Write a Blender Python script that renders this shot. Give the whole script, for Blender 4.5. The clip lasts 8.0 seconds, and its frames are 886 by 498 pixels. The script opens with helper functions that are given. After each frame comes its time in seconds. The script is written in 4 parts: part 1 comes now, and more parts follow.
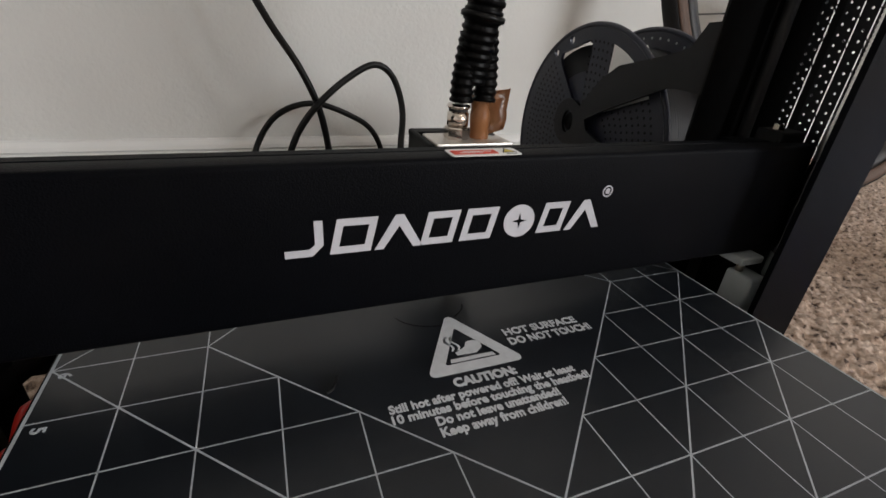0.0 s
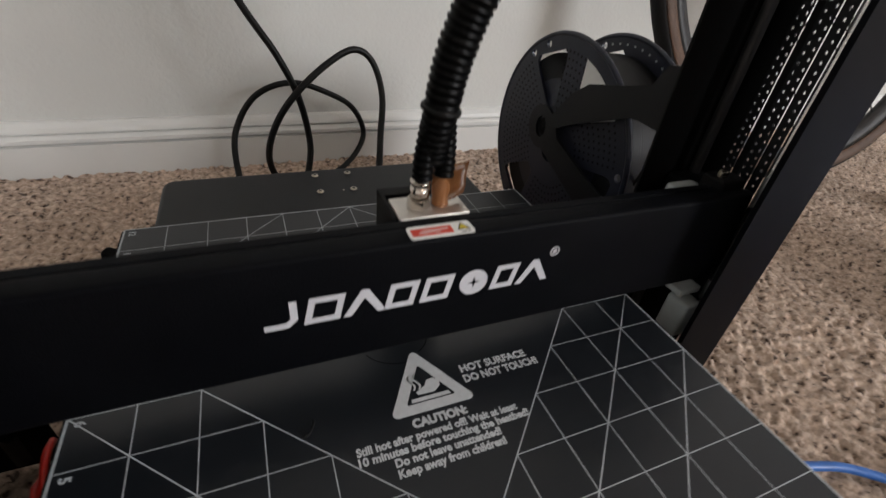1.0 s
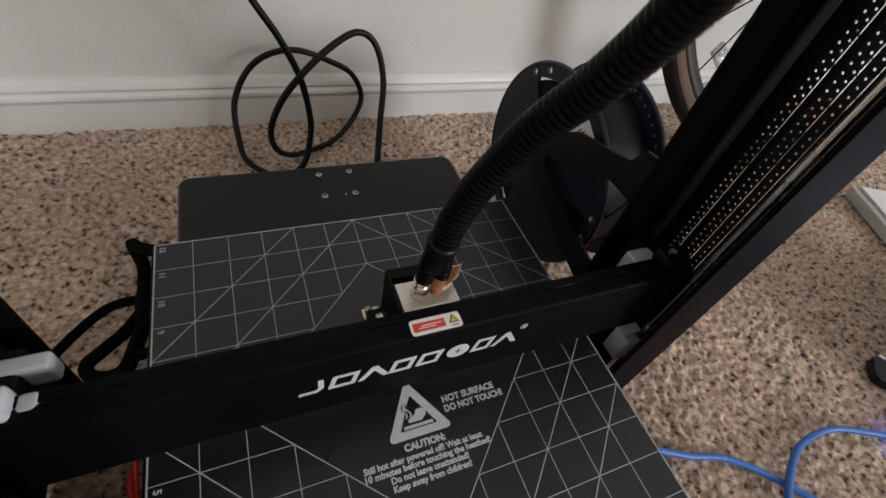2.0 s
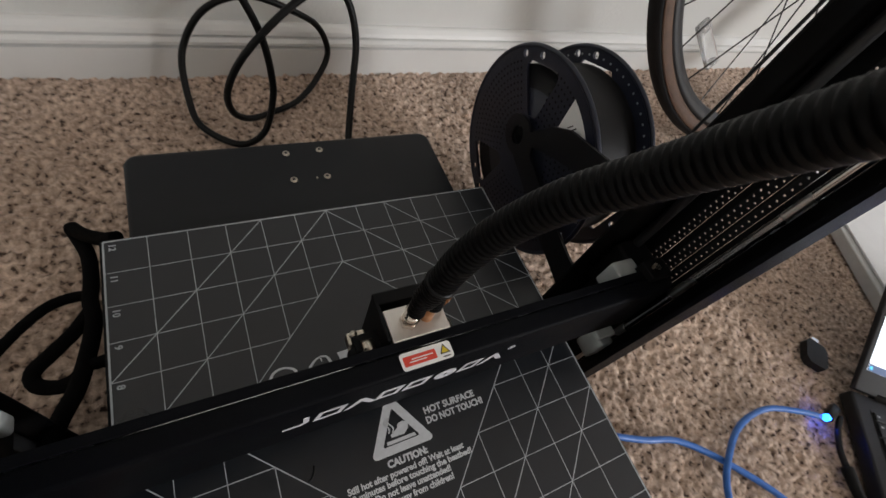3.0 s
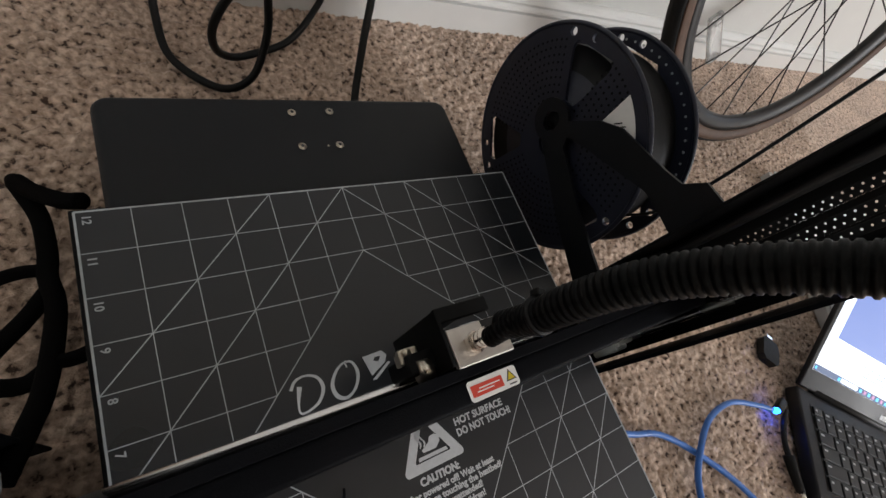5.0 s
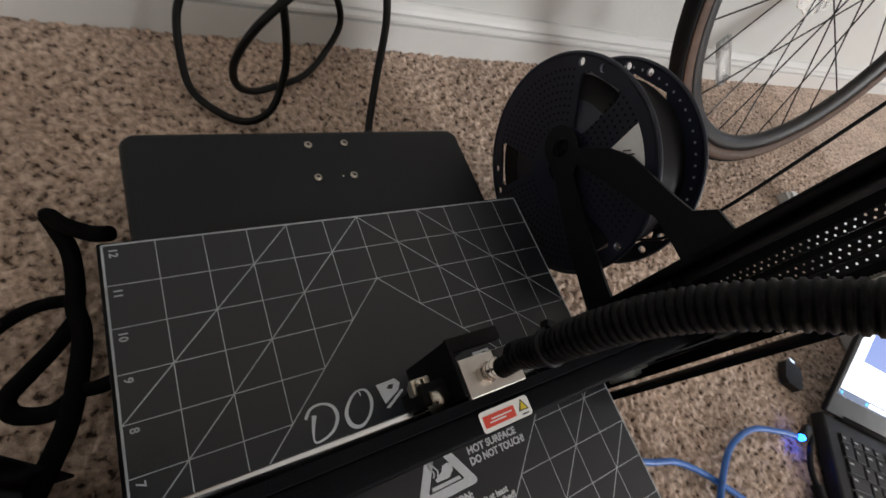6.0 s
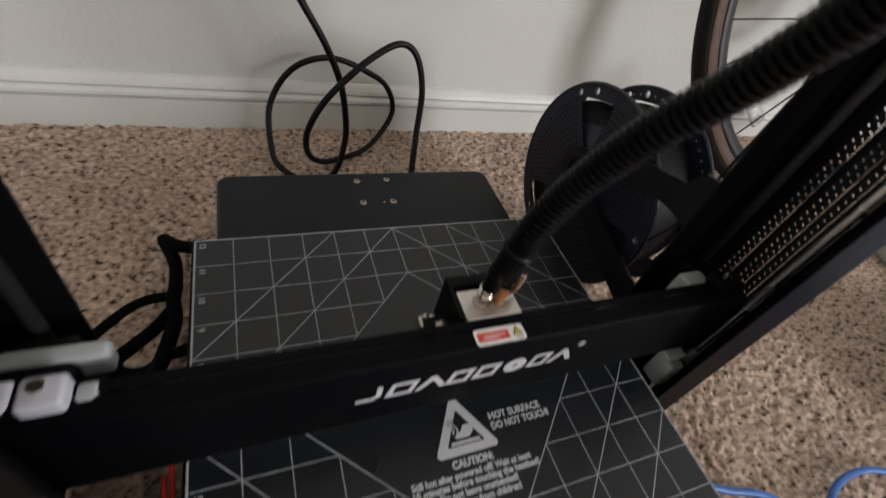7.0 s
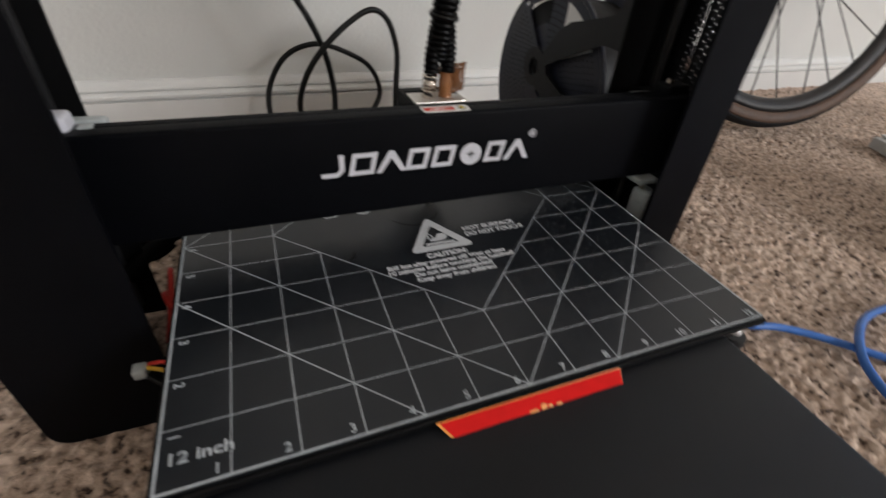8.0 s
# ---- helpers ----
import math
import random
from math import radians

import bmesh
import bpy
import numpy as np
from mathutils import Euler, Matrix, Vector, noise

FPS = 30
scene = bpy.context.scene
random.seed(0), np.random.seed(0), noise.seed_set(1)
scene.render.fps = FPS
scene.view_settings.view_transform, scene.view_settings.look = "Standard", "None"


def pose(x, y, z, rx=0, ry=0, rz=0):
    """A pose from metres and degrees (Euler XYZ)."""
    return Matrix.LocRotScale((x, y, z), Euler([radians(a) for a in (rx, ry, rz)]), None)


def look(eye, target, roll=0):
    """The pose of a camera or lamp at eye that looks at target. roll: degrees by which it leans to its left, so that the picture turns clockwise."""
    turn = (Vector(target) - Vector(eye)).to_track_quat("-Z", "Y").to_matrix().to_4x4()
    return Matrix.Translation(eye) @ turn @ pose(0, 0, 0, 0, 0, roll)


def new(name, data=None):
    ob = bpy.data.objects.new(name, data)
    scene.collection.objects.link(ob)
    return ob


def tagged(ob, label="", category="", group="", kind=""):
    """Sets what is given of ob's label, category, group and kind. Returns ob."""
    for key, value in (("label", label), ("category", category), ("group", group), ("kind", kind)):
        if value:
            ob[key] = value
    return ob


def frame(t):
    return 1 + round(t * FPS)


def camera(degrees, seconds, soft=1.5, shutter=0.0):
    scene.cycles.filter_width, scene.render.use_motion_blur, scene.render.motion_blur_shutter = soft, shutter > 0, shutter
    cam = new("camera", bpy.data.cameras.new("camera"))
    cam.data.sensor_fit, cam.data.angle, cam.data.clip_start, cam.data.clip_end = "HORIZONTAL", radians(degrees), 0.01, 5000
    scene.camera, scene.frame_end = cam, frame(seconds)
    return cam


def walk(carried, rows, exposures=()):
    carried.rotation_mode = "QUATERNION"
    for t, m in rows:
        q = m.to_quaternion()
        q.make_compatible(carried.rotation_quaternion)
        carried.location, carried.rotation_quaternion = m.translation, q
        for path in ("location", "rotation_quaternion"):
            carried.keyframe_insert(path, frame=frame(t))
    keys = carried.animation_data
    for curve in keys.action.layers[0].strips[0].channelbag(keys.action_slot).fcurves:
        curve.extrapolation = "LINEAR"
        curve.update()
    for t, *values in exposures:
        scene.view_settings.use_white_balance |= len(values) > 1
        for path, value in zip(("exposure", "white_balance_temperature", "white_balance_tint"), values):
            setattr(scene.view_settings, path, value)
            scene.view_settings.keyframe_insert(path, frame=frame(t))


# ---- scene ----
cam = camera(89.8, 8.0, shutter=0.5)
PATH = [
    (0, (-0.0721, -0.1632, 0.2115), (0.6280, 1.4749, -0.6977), 4.66),
    (0.5, (-0.0717, -0.1645, 0.2150), (0.6375, 1.4250, -0.7701), 5.04),
    (1, (-0.0620, -0.1585, 0.2710), (0.6493, 1.3227, -0.8692), 6.70),
    (1.5, (-0.0653, -0.1479, 0.3270), (0.6280, 1.1855, -0.9925), 9.96),
    (1.7, (-0.0690, -0.1399, 0.3562), (0.6252, 1.1180, -1.0352), 12.14),
    (2.8, (-0.0738, -0.0778, 0.3897), (0.7446, 0.8521, -1.1805), 23.25),
    (3, (-0.0763, -0.0700, 0.3904), (0.7738, 0.7950, -1.2000), 26.38),
    (3.5, (-0.0840, -0.0500, 0.3787), (0.8397, 0.6945, -1.2314), 32.80),
    (4, (-0.1024, -0.0209, 0.3730), (0.8663, 0.6324, -1.2502), 37.79),
    (4.2, (-0.1107, -0.0106, 0.3705), (0.8747, 0.6129, -1.2543), 39.88),
    (5.3, (-0.1170, -0.0025, 0.3545), (0.9523, 0.5667, -1.2369), 45.16),
    (5.5, (-0.1165, 0.0022, 0.3614), (0.9349, 0.5698, -1.2425), 44.91),
    (6, (-0.1175, -0.0029, 0.3635), (0.9040, 0.6727, -1.2176), 40.20),
    (6.5, (-0.1159, -0.0413, 0.3677), (0.7740, 0.8954, -1.1589), 28.49),
    (7, (-0.1069, -0.1123, 0.3586), (0.6441, 1.1036, -1.0406), 18.11),
    (7.2, (-0.1142, -0.1457, 0.3366), (0.5925, 1.1209, -1.0405), 14.66),
    (7.5, (-0.1195, -0.2100, 0.2930), (0.5050, 1.1850, -0.9940), 9.98),
    (7.9, (-0.0998, -0.2455, 0.2648), (0.5269, 1.2203, -0.9431), 5.76),
    (8, (-0.0941, -0.254, 0.257), (0.5552, 1.2226, -0.9254), 4.76),
]
walk(cam, [(t, look(eye, target, roll)) for t, eye, target, roll in PATH])

# ---- light ----
world = bpy.data.worlds.new("world")
scene.world = world
world.use_nodes = True
world.node_tree.nodes["Background"].inputs[0].default_value = (0.8, 0.85, 1.0, 1)
world.node_tree.nodes["Background"].inputs[1].default_value = 0.012

FLOOR_X0, FLOOR_X1, FLOOR_Y0, WALL_Y, CEIL = -1.8, 4.2, -4.4, 0.459, 2.44


def area(name, m, sx, sy, watts, colour):
    lamp = bpy.data.lights.new(name, "AREA")
    lamp.shape, lamp.size, lamp.size_y, lamp.energy, lamp.color = "RECTANGLE", sx, sy, watts, colour
    ob = new(name, lamp)
    ob.matrix_world = m
    return ob


# daylight from a window to the right and in front, with a weak warm ceiling lamp
area("window_light", look((2.90, -3.85, 2.00), (0.1, 0.2, 0.15)), 1.5, 1.4, 160, (0.948, 0.955, 0.985))
area("side_window_light", look((4.15, -0.6, 1.5), (0.5, 0.1, 0.2)), 0.8, 0.9, 6, (0.50, 0.68, 1.0))
area("ceiling_light", look((0.6, -1.1, 2.40), (0.6, -1.09, 0)), 0.4, 0.4, 2, (1.0, 0.88, 0.76))


# ---- materials ----
def material(name, colour, rough=0.5, metal=0.0, vary=0.12, scale=60.0, bump=0.0, bump_scale=400.0, spec=0.5, second=None, rough_vary=0.08):
    m = bpy.data.materials.new(name)
    m.use_nodes = True
    nt = m.node_tree
    b = nt.nodes["Principled BSDF"]
    b.inputs["Metallic"].default_value = metal
    b.inputs["Specular IOR Level"].default_value = spec
    tc = nt.nodes.new("ShaderNodeTexCoord")
    n1 = nt.nodes.new("ShaderNodeTexNoise")
    n1.inputs["Scale"].default_value, n1.inputs["Detail"].default_value = scale, 6
    n2 = nt.nodes.new("ShaderNodeTexNoise")
    n2.inputs["Scale"].default_value, n2.inputs["Detail"].default_value = scale / 9, 3
    nt.links.new(tc.outputs["Object"], n1.inputs["Vector"])
    nt.links.new(tc.outputs["Object"], n2.inputs["Vector"])
    add = nt.nodes.new("ShaderNodeMath")
    add.operation = "ADD"
    nt.links.new(n1.outputs["Fac"], add.inputs[0])
    nt.links.new(n2.outputs["Fac"], add.inputs[1])
    ramp = nt.nodes.new("ShaderNodeMapRange")
    ramp.inputs["From Min"].default_value, ramp.inputs["From Max"].default_value = 0.7, 1.3
    nt.links.new(add.outputs[0], ramp.inputs["Value"])
    mix = nt.nodes.new("ShaderNodeMix")
    mix.data_type = "RGBA"
    lo = second if second else tuple(c * (1 - vary) for c in colour)
    hi = colour if second else tuple(min(1, c * (1 + vary)) for c in colour)
    mix.inputs["A"].default_value, mix.inputs["B"].default_value = (*lo, 1), (*hi, 1)
    nt.links.new(ramp.outputs[0], mix.inputs["Factor"])
    nt.links.new(mix.outputs["Result"], b.inputs["Base Color"])
    rr = nt.nodes.new("ShaderNodeMapRange")
    rr.inputs["From Min"].default_value, rr.inputs["From Max"].default_value = 0.3, 0.7
    rr.inputs["To Min"].default_value, rr.inputs["To Max"].default_value = max(0, rough - rough_vary), min(1, rough + rough_vary)
    nt.links.new(n2.outputs["Fac"], rr.inputs["Value"])
    nt.links.new(rr.outputs[0], b.inputs["Roughness"])
    if bump:
        n3 = nt.nodes.new("ShaderNodeTexNoise")
        n3.inputs["Scale"].default_value, n3.inputs["Detail"].default_value = bump_scale, 4
        nt.links.new(tc.outputs["Object"], n3.inputs["Vector"])
        bp = nt.nodes.new("ShaderNodeBump")
        bp.inputs["Strength"].default_value, bp.inputs["Distance"].default_value = bump, 0.001
        nt.links.new(n3.outputs["Fac"], bp.inputs["Height"])
        nt.links.new(bp.outputs[0], b.inputs["Normal"])
    return m


def glowing(name, colour, strength):
    m = bpy.data.materials.new(name)
    m.use_nodes = True
    b = m.node_tree.nodes["Principled BSDF"]
    b.inputs["Base Color"].default_value = (0.02, 0.02, 0.02, 1)
    b.inputs["Emission Color"].default_value = (*colour, 1)
    b.inputs["Emission Strength"].default_value = strength
    return m


POWDER = material("black_powder_coat", (0.0038, 0.0046, 0.0064), 0.42, 0, 0.2, 30, 0.25, 1500, 0.27)
POWDER_DARK = material("black_sheet_steel", (0.003, 0.003, 0.0033), 0.6, 0, 0.2, 30, 0.2, 1500, 0.15)
# powder coat copied darker and duller: shade on beam and columns put into colour
SHADED_POWDER = material("shaded_black_powder_coat", (0.0030, 0.0033, 0.0045), 0.50, 0, 0.2, 30, 0.25, 1500, 0.06)
BED = material("build_sheet_black", (0.0068, 0.0088, 0.0120), 0.34, 0, 0.15, 45, 0.12, 2600, 0.52)
INK = material("white_print", (0.56, 0.58, 0.60), 0.5, 0, 0.08, 400)
INK_DIM = material("grey_line_print", (0.40, 0.43, 0.455), 0.5, 0, 0.25, 120)
LOGO = material("logo_paint", (0.62, 0.62, 0.66), 0.45, 0, 0.05, 300)
STEEL = material("bright_steel", (0.82, 0.82, 0.82), 0.24, 1.0, 0.06, 200)
ALU = material("milled_aluminium", (0.60, 0.57, 0.53), 0.38, 0.9, 0.08, 260, 0.1, 900)
NICKEL = material("nickel", (0.66, 0.60, 0.54), 0.16, 1.0, 0.05, 100)
BRASS_SCREW = material("zinc_screw", (0.55, 0.50, 0.42), 0.3, 1.0, 0.1, 300)
RUBBER = material("black_rubber", (0.013, 0.013, 0.014), 0.55, 0, 0.2, 80, 0.15, 900)
CORD = material("cord_pvc", (0.0045, 0.0045, 0.0045), 0.40, 0, 0.2, 120, 0.1, 700, 0.22)
HOSE = material("corrugated_nylon", (0.0016, 0.0016, 0.0017), 0.36, 0, 0.2, 120, 0.1, 700, 0.10)
SLEEVE = material("woven_sleeve", (0.0035, 0.0033, 0.0033), 0.85, 0, 0.3, 500, 0.8, 1800, 0.05)
SPOOL = material("spool_plastic", (0.0135, 0.0160, 0.0290), 0.38, 0, 0.15, 60, 0.2, 1200, 0.38)
FILAMENT = material("black_filament", (0.006, 0.006, 0.0065), 0.5, 0, 0.2, 90, 0, 400, 0.2)
LABEL = material("white_label", (0.78, 0.78, 0.76), 0.55, 0, 0.04, 200)
# black for real print and for painted shade in recesses
PRINT_SHADE_BLACK = material("black_print_and_shade", (0.02, 0.02, 0.02), 0.6, 0, 0.1, 200)
RED = material("red_print", (0.62, 0.055, 0.03), 0.5, 0, 0.08, 200)
RED_TAB = material("red_card", (0.60, 0.010, 0.009), 0.85, 0, 0.1, 150, 0, 400, 0.15)
YELLOW = material("yellow_print", (0.62, 0.48, 0.02), 0.5, 0, 0.08, 200)
GOLD = material("gold_print", (0.75, 0.26, 0.02), 0.45, 0, 0.1, 200)
KAPTON = material("polyimide_tape", (0.23, 0.095, 0.035), 0.28, 0, 0.25, 120, 0.3, 300)
RED_WIRE = material("red_wire", (0.62, 0.03, 0.02), 0.45, 0, 0.1, 200)
YELLOW_WIRE = material("yellow_wire", (0.65, 0.38, 0.02), 0.45, 0, 0.1, 200)
WHITE_PLASTIC = material("grey_white_plastic", (0.40, 0.43, 0.43), 0.42, 0, 0.06, 150)
PURPLE_WHITE = material("white_nylon_block", (0.55, 0.55, 0.60), 0.4, 0, 0.06, 150)
BLUE = material("blue_cable_pvc", (0.035, 0.15, 0.50), 0.4, 0, 0.15, 120)
WALL = material("wall_paint", (0.675, 0.68, 0.655), 0.75, 0, 0.035, 7, 0.55, 210, 0.3)
TRIM = material("trim_paint", (0.72, 0.72, 0.70), 0.42, 0, 0.04, 12, 0.12, 260)
CEILING = material("ceiling_paint", (0.75, 0.73, 0.70), 0.9, 0, 0.03, 8, 0.4, 120)
LAPTOP = material("laptop_plastic", (0.010, 0.010, 0.011), 0.45, 0, 0.15, 100, 0.15, 1500, 0.28)
KEY = material("key_plastic", (0.006, 0.006, 0.0065), 0.5, 0, 0.15, 120, 0, 400, 0.28)
KEY_LEGEND = material("key_legend", (0.35, 0.35, 0.36), 0.5, 0, 0.05, 100)
TYRE = material("tyre_rubber", (0.007, 0.007, 0.0075), 0.7, 0, 0.25, 70, 0.5, 500, 0.25)
TAN = material("tan_sidewall", (0.085, 0.045, 0.026), 0.65, 0, 0.25, 60, 0.3, 400)
RIM = material("black_alloy_rim", (0.012, 0.011, 0.011), 0.45, 0.2, 0.2, 60)
SPOKE = material("black_spoke", (0.02, 0.02, 0.02), 0.35, 0.7, 0.1, 60)
PAPER = material("white_paper", (0.75, 0.76, 0.77), 0.75, 0, 0.03, 40)
SHADED_PAPER = material("shaded_white_paper", (0.50, 0.50, 0.49), 0.75, 0, 0.06, 90)
SCREEN_WHITE = glowing("screen_white", (0.86, 0.90, 1.0), 2.0)
SCREEN_BLUE = glowing("screen_blue", (0.20, 0.30, 0.72), 1.0)
SCREEN_BAR = glowing("screen_taskbar", (0.02, 0.07, 0.2), 1.0)
SCREEN_ICON = glowing("screen_icon", (0.5, 0.2, 0.45), 1.2)
SCREEN_CYAN = glowing("screen_cyan", (0.05, 0.55, 1.0), 1.5)
LED = glowing("blue_led", (0.005, 0.07, 1.0), 30.0)


def clear_plastic():
    m = bpy.data.materials.new("clear_plastic")
    m.use_nodes = True
    b = m.node_tree.nodes["Principled BSDF"]
    b.inputs["Base Color"].default_value = (0.95, 0.96, 0.96, 1)
    b.inputs["Roughness"].default_value = 0.12
    b.inputs["IOR"].default_value = 1.49
    b.inputs["Transmission Weight"].default_value = 0.75
    return m


CLEAR = clear_plastic()


def carpet_material():
    m = bpy.data.materials.new("carpet_pile")
    m.use_nodes = True
    nt = m.node_tree
    b = nt.nodes["Principled BSDF"]
    b.inputs["Roughness"].default_value = 0.95
    b.inputs["Specular IOR Level"].default_value = 0.1
    b.inputs["Sheen Weight"].default_value = 0.15
    tc = nt.nodes.new("ShaderNodeTexCoord")

    def nz(scale, detail):
        n = nt.nodes.new("ShaderNodeTexNoise")
        n.inputs["Scale"].default_value, n.inputs["Detail"].default_value = scale, detail
        nt.links.new(tc.outputs["Object"], n.inputs["Vector"])
        return n
    fleck = nz(165, 3)
    ramp = nt.nodes.new("ShaderNodeValToRGB")
    e = ramp.color_ramp.elements
    e[0].position, e[0].color = 0.34, (0.080, 0.051, 0.038, 1)
    e[1].position, e[1].color = 0.66, (0.78, 0.625, 0.51, 1)
    k = ramp.color_ramp.elements.new(0.41)
    k.color = (0.41, 0.297, 0.226, 1)
    k = ramp.color_ramp.elements.new(0.54)
    k.color = (0.59, 0.446, 0.349, 1)
    nt.links.new(fleck.outputs["Fac"], ramp.inputs["Fac"])
    wide = nz(9, 3)
    mr = nt.nodes.new("ShaderNodeMapRange")
    mr.inputs["From Min"].default_value, mr.inputs["From Max"].default_value = 0.3, 0.7
    mr.inputs["To Min"].default_value, mr.inputs["To Max"].default_value = 0.84, 1.12
    nt.links.new(wide.outputs["Fac"], mr.inputs["Value"])
    mul = nt.nodes.new("ShaderNodeVectorMath")
    mul.operation = "SCALE"
    nt.links.new(ramp.outputs["Color"], mul.inputs[0])
    nt.links.new(mr.outputs[0], mul.inputs["Scale"])
    nt.links.new(mul.outputs[0], b.inputs["Base Color"])
    fibre = nz(900, 4)
    bp = nt.nodes.new("ShaderNodeBump")
    bp.inputs["Strength"].default_value, bp.inputs["Distance"].default_value = 0.7, 0.002
    nt.links.new(fibre.outputs["Fac"], bp.inputs["Height"])
    tuft = nt.nodes.new("ShaderNodeTexVoronoi")
    tuft.inputs["Scale"].default_value = 190
    nt.links.new(tc.outputs["Object"], tuft.inputs["Vector"])
    bt = nt.nodes.new("ShaderNodeBump")
    bt.invert = True
    bt.inputs["Strength"].default_value, bt.inputs["Distance"].default_value = 0.45, 0.0025
    nt.links.new(tuft.outputs["Distance"], bt.inputs["Height"])
    nt.links.new(bt.outputs[0], bp.inputs["Normal"])
    nt.links.new(bp.outputs[0], b.inputs["Normal"])
    return m


CARPET = carpet_material()


# ---- shape helpers ----
def empty(name, label, category, place=(0, 0, 0), group=""):
    ob = new(name)
    ob.empty_display_size = 0.02
    ob.location = place
    return tagged(ob, label, category, group)


def smooth(me, on=True):
    me.polygons.foreach_set("use_smooth", [on] * len(me.polygons))


def part(name, bm, mat, parent=None, label="", shade=False):
    """Links a bmesh, in world places, as one mesh under its thing."""
    me = bpy.data.meshes.new(name)
    bmesh.ops.recalc_face_normals(bm, faces=bm.faces)
    bm.to_mesh(me)
    bm.free()
    me.materials.append(mat)
    smooth(me, shade)
    ob = new(name, me)
    if parent:
        ob.parent = parent
        bpy.context.view_layer.update()
        ob.matrix_parent_inverse = parent.matrix_world.inverted()
    if label:
        tagged(ob, label)
    return ob


def box(x0, x1, y0, y1, z0, z1, bevel=0.0, m=None, bm=None, seg=2):
    out = bm or bmesh.new()
    r = bmesh.ops.create_cube(out, size=1)
    vs = r["verts"]
    bmesh.ops.transform(out, matrix=Matrix.Translation(((x0 + x1) / 2, (y0 + y1) / 2, (z0 + z1) / 2)) @ Matrix.Diagonal((x1 - x0, y1 - y0, z1 - z0, 1)), verts=vs)
    if bevel:
        es = list({e for v in vs for e in v.link_edges})
        r = bmesh.ops.bevel(out, geom=es, offset=bevel, segments=seg, affect="EDGES", profile=0.5)
        vs = list({v for f in r["faces"] for v in f.verts} | {v for v in vs if v.is_valid})
    if m is not None:
        bmesh.ops.transform(out, matrix=m, verts=vs)
    return out


def cyl(r, h, m, seg=32, r2=None, bm=None, bevel=0.0):
    """A cylinder along local z from 0 to h, then moved by m."""
    out = bm or bmesh.new()
    c = bmesh.ops.create_cone(out, cap_ends=True, segments=seg, radius1=r, radius2=r if r2 is None else r2, depth=h, matrix=Matrix.Translation((0, 0, h / 2)))
    vs = c["verts"]
    if bevel:
        es = [e for e in {e for v in vs for e in v.link_edges} if any(len(f.verts) > 4 for f in e.link_faces)]
        b = bmesh.ops.bevel(out, geom=es, offset=bevel, segments=2, affect="EDGES")
        vs = list({v for f in b["faces"] for v in f.verts} | {v for v in vs if v.is_valid})
    bmesh.ops.transform(out, matrix=m, verts=vs)
    return out


def along(a, b):
    """Pose at a with local z towards b."""
    d = Vector(b) - Vector(a)
    return Matrix.Translation(a) @ d.to_track_quat("Z", "Y").to_matrix().to_4x4()


def rod(a, b, r, seg=16, bm=None):
    return cyl(r, (Vector(b) - Vector(a)).length, along(a, b), seg, bm=bm)


def spline(pts, step):
    """Catmull-Rom through pts, sampled about every step metres."""
    p = [Vector(q) for q in pts]
    p = [p[0] * 2 - p[1]] + p + [p[-1] * 2 - p[-2]]
    out = []
    for i in range(1, len(p) - 2):
        n = max(2, int((p[i + 1] - p[i]).length / step))
        for k in range(n):
            t = k / n
            a, b, c, d = p[i - 1], p[i], p[i + 1], p[i + 2]
            out.append(0.5 * ((2 * b) + (c - a) * t + (2 * a - 5 * b + 4 * c - d) * t * t + (3 * b - a - 3 * c + d) * t ** 3))
    out.append(p[-2].copy())
    return out


def tube(pts, radius, step=0.006, seg=12, wave=None, flat=1.0):
    """A swept round (or flattened) cable; wave(s) scales the radius along its length."""
    c = spline(pts, step)
    bm = bmesh.new()
    up = Vector((0, 0, 1))
    rings, s = [], 0.0
    t0 = (c[1] - c[0]).normalized()
    nrm = t0.cross(up if abs(t0.z) < 0.9 else Vector((1, 0, 0))).normalized()
    for i, q in enumerate(c):
        t = (c[min(i + 1, len(c) - 1)] - c[max(i - 1, 0)]).normalized()
        nrm = (nrm - t * nrm.dot(t)).normalized()
        bi = t.cross(nrm)
        if i:
            s += (q - c[i - 1]).length
        r = radius * (wave(s) if wave else 1.0)
        rings.append([bm.verts.new(q + nrm * (r * math.cos(a)) + bi * (r * flat * math.sin(a))) for a in (2 * math.pi * k / seg for k in range(seg))])
    for a, b in zip(rings, rings[1:]):
        for k in range(seg):
            bm.faces.new((a[k], a[(k + 1) % seg], b[(k + 1) % seg], b[k]))
    bm.faces.new(rings[0][::-1])
    bm.faces.new(rings[-1])
    return bm


def prism(outline, depth, m, holes=()):
    """A flat plate from a closed outline in local xy, thick along local z, with holes through it, moved by m."""
    cu = bpy.data.curves.new("outline", "CURVE")
    cu.dimensions, cu.fill_mode, cu.extrude = "2D", "BOTH", depth / 2
    for loop in (outline, *holes):
        sp = cu.splines.new("POLY")
        sp.points.add(len(loop) - 1)
        for q, (x, y) in zip(sp.points, loop):
            q.co = (x, y, 0, 1)
        sp.use_cyclic_u = True
    tmp = bpy.data.objects.new("outline", cu)
    me = bpy.data.meshes.new_from_object(tmp)
    bm = bmesh.new()
    bm.from_mesh(me)
    bmesh.ops.transform(bm, matrix=m @ Matrix.Translation((0, 0, depth / 2)), verts=bm.verts)
    bpy.data.objects.remove(tmp)
    bpy.data.curves.remove(cu)
    bpy.data.meshes.remove(me)
    return bm


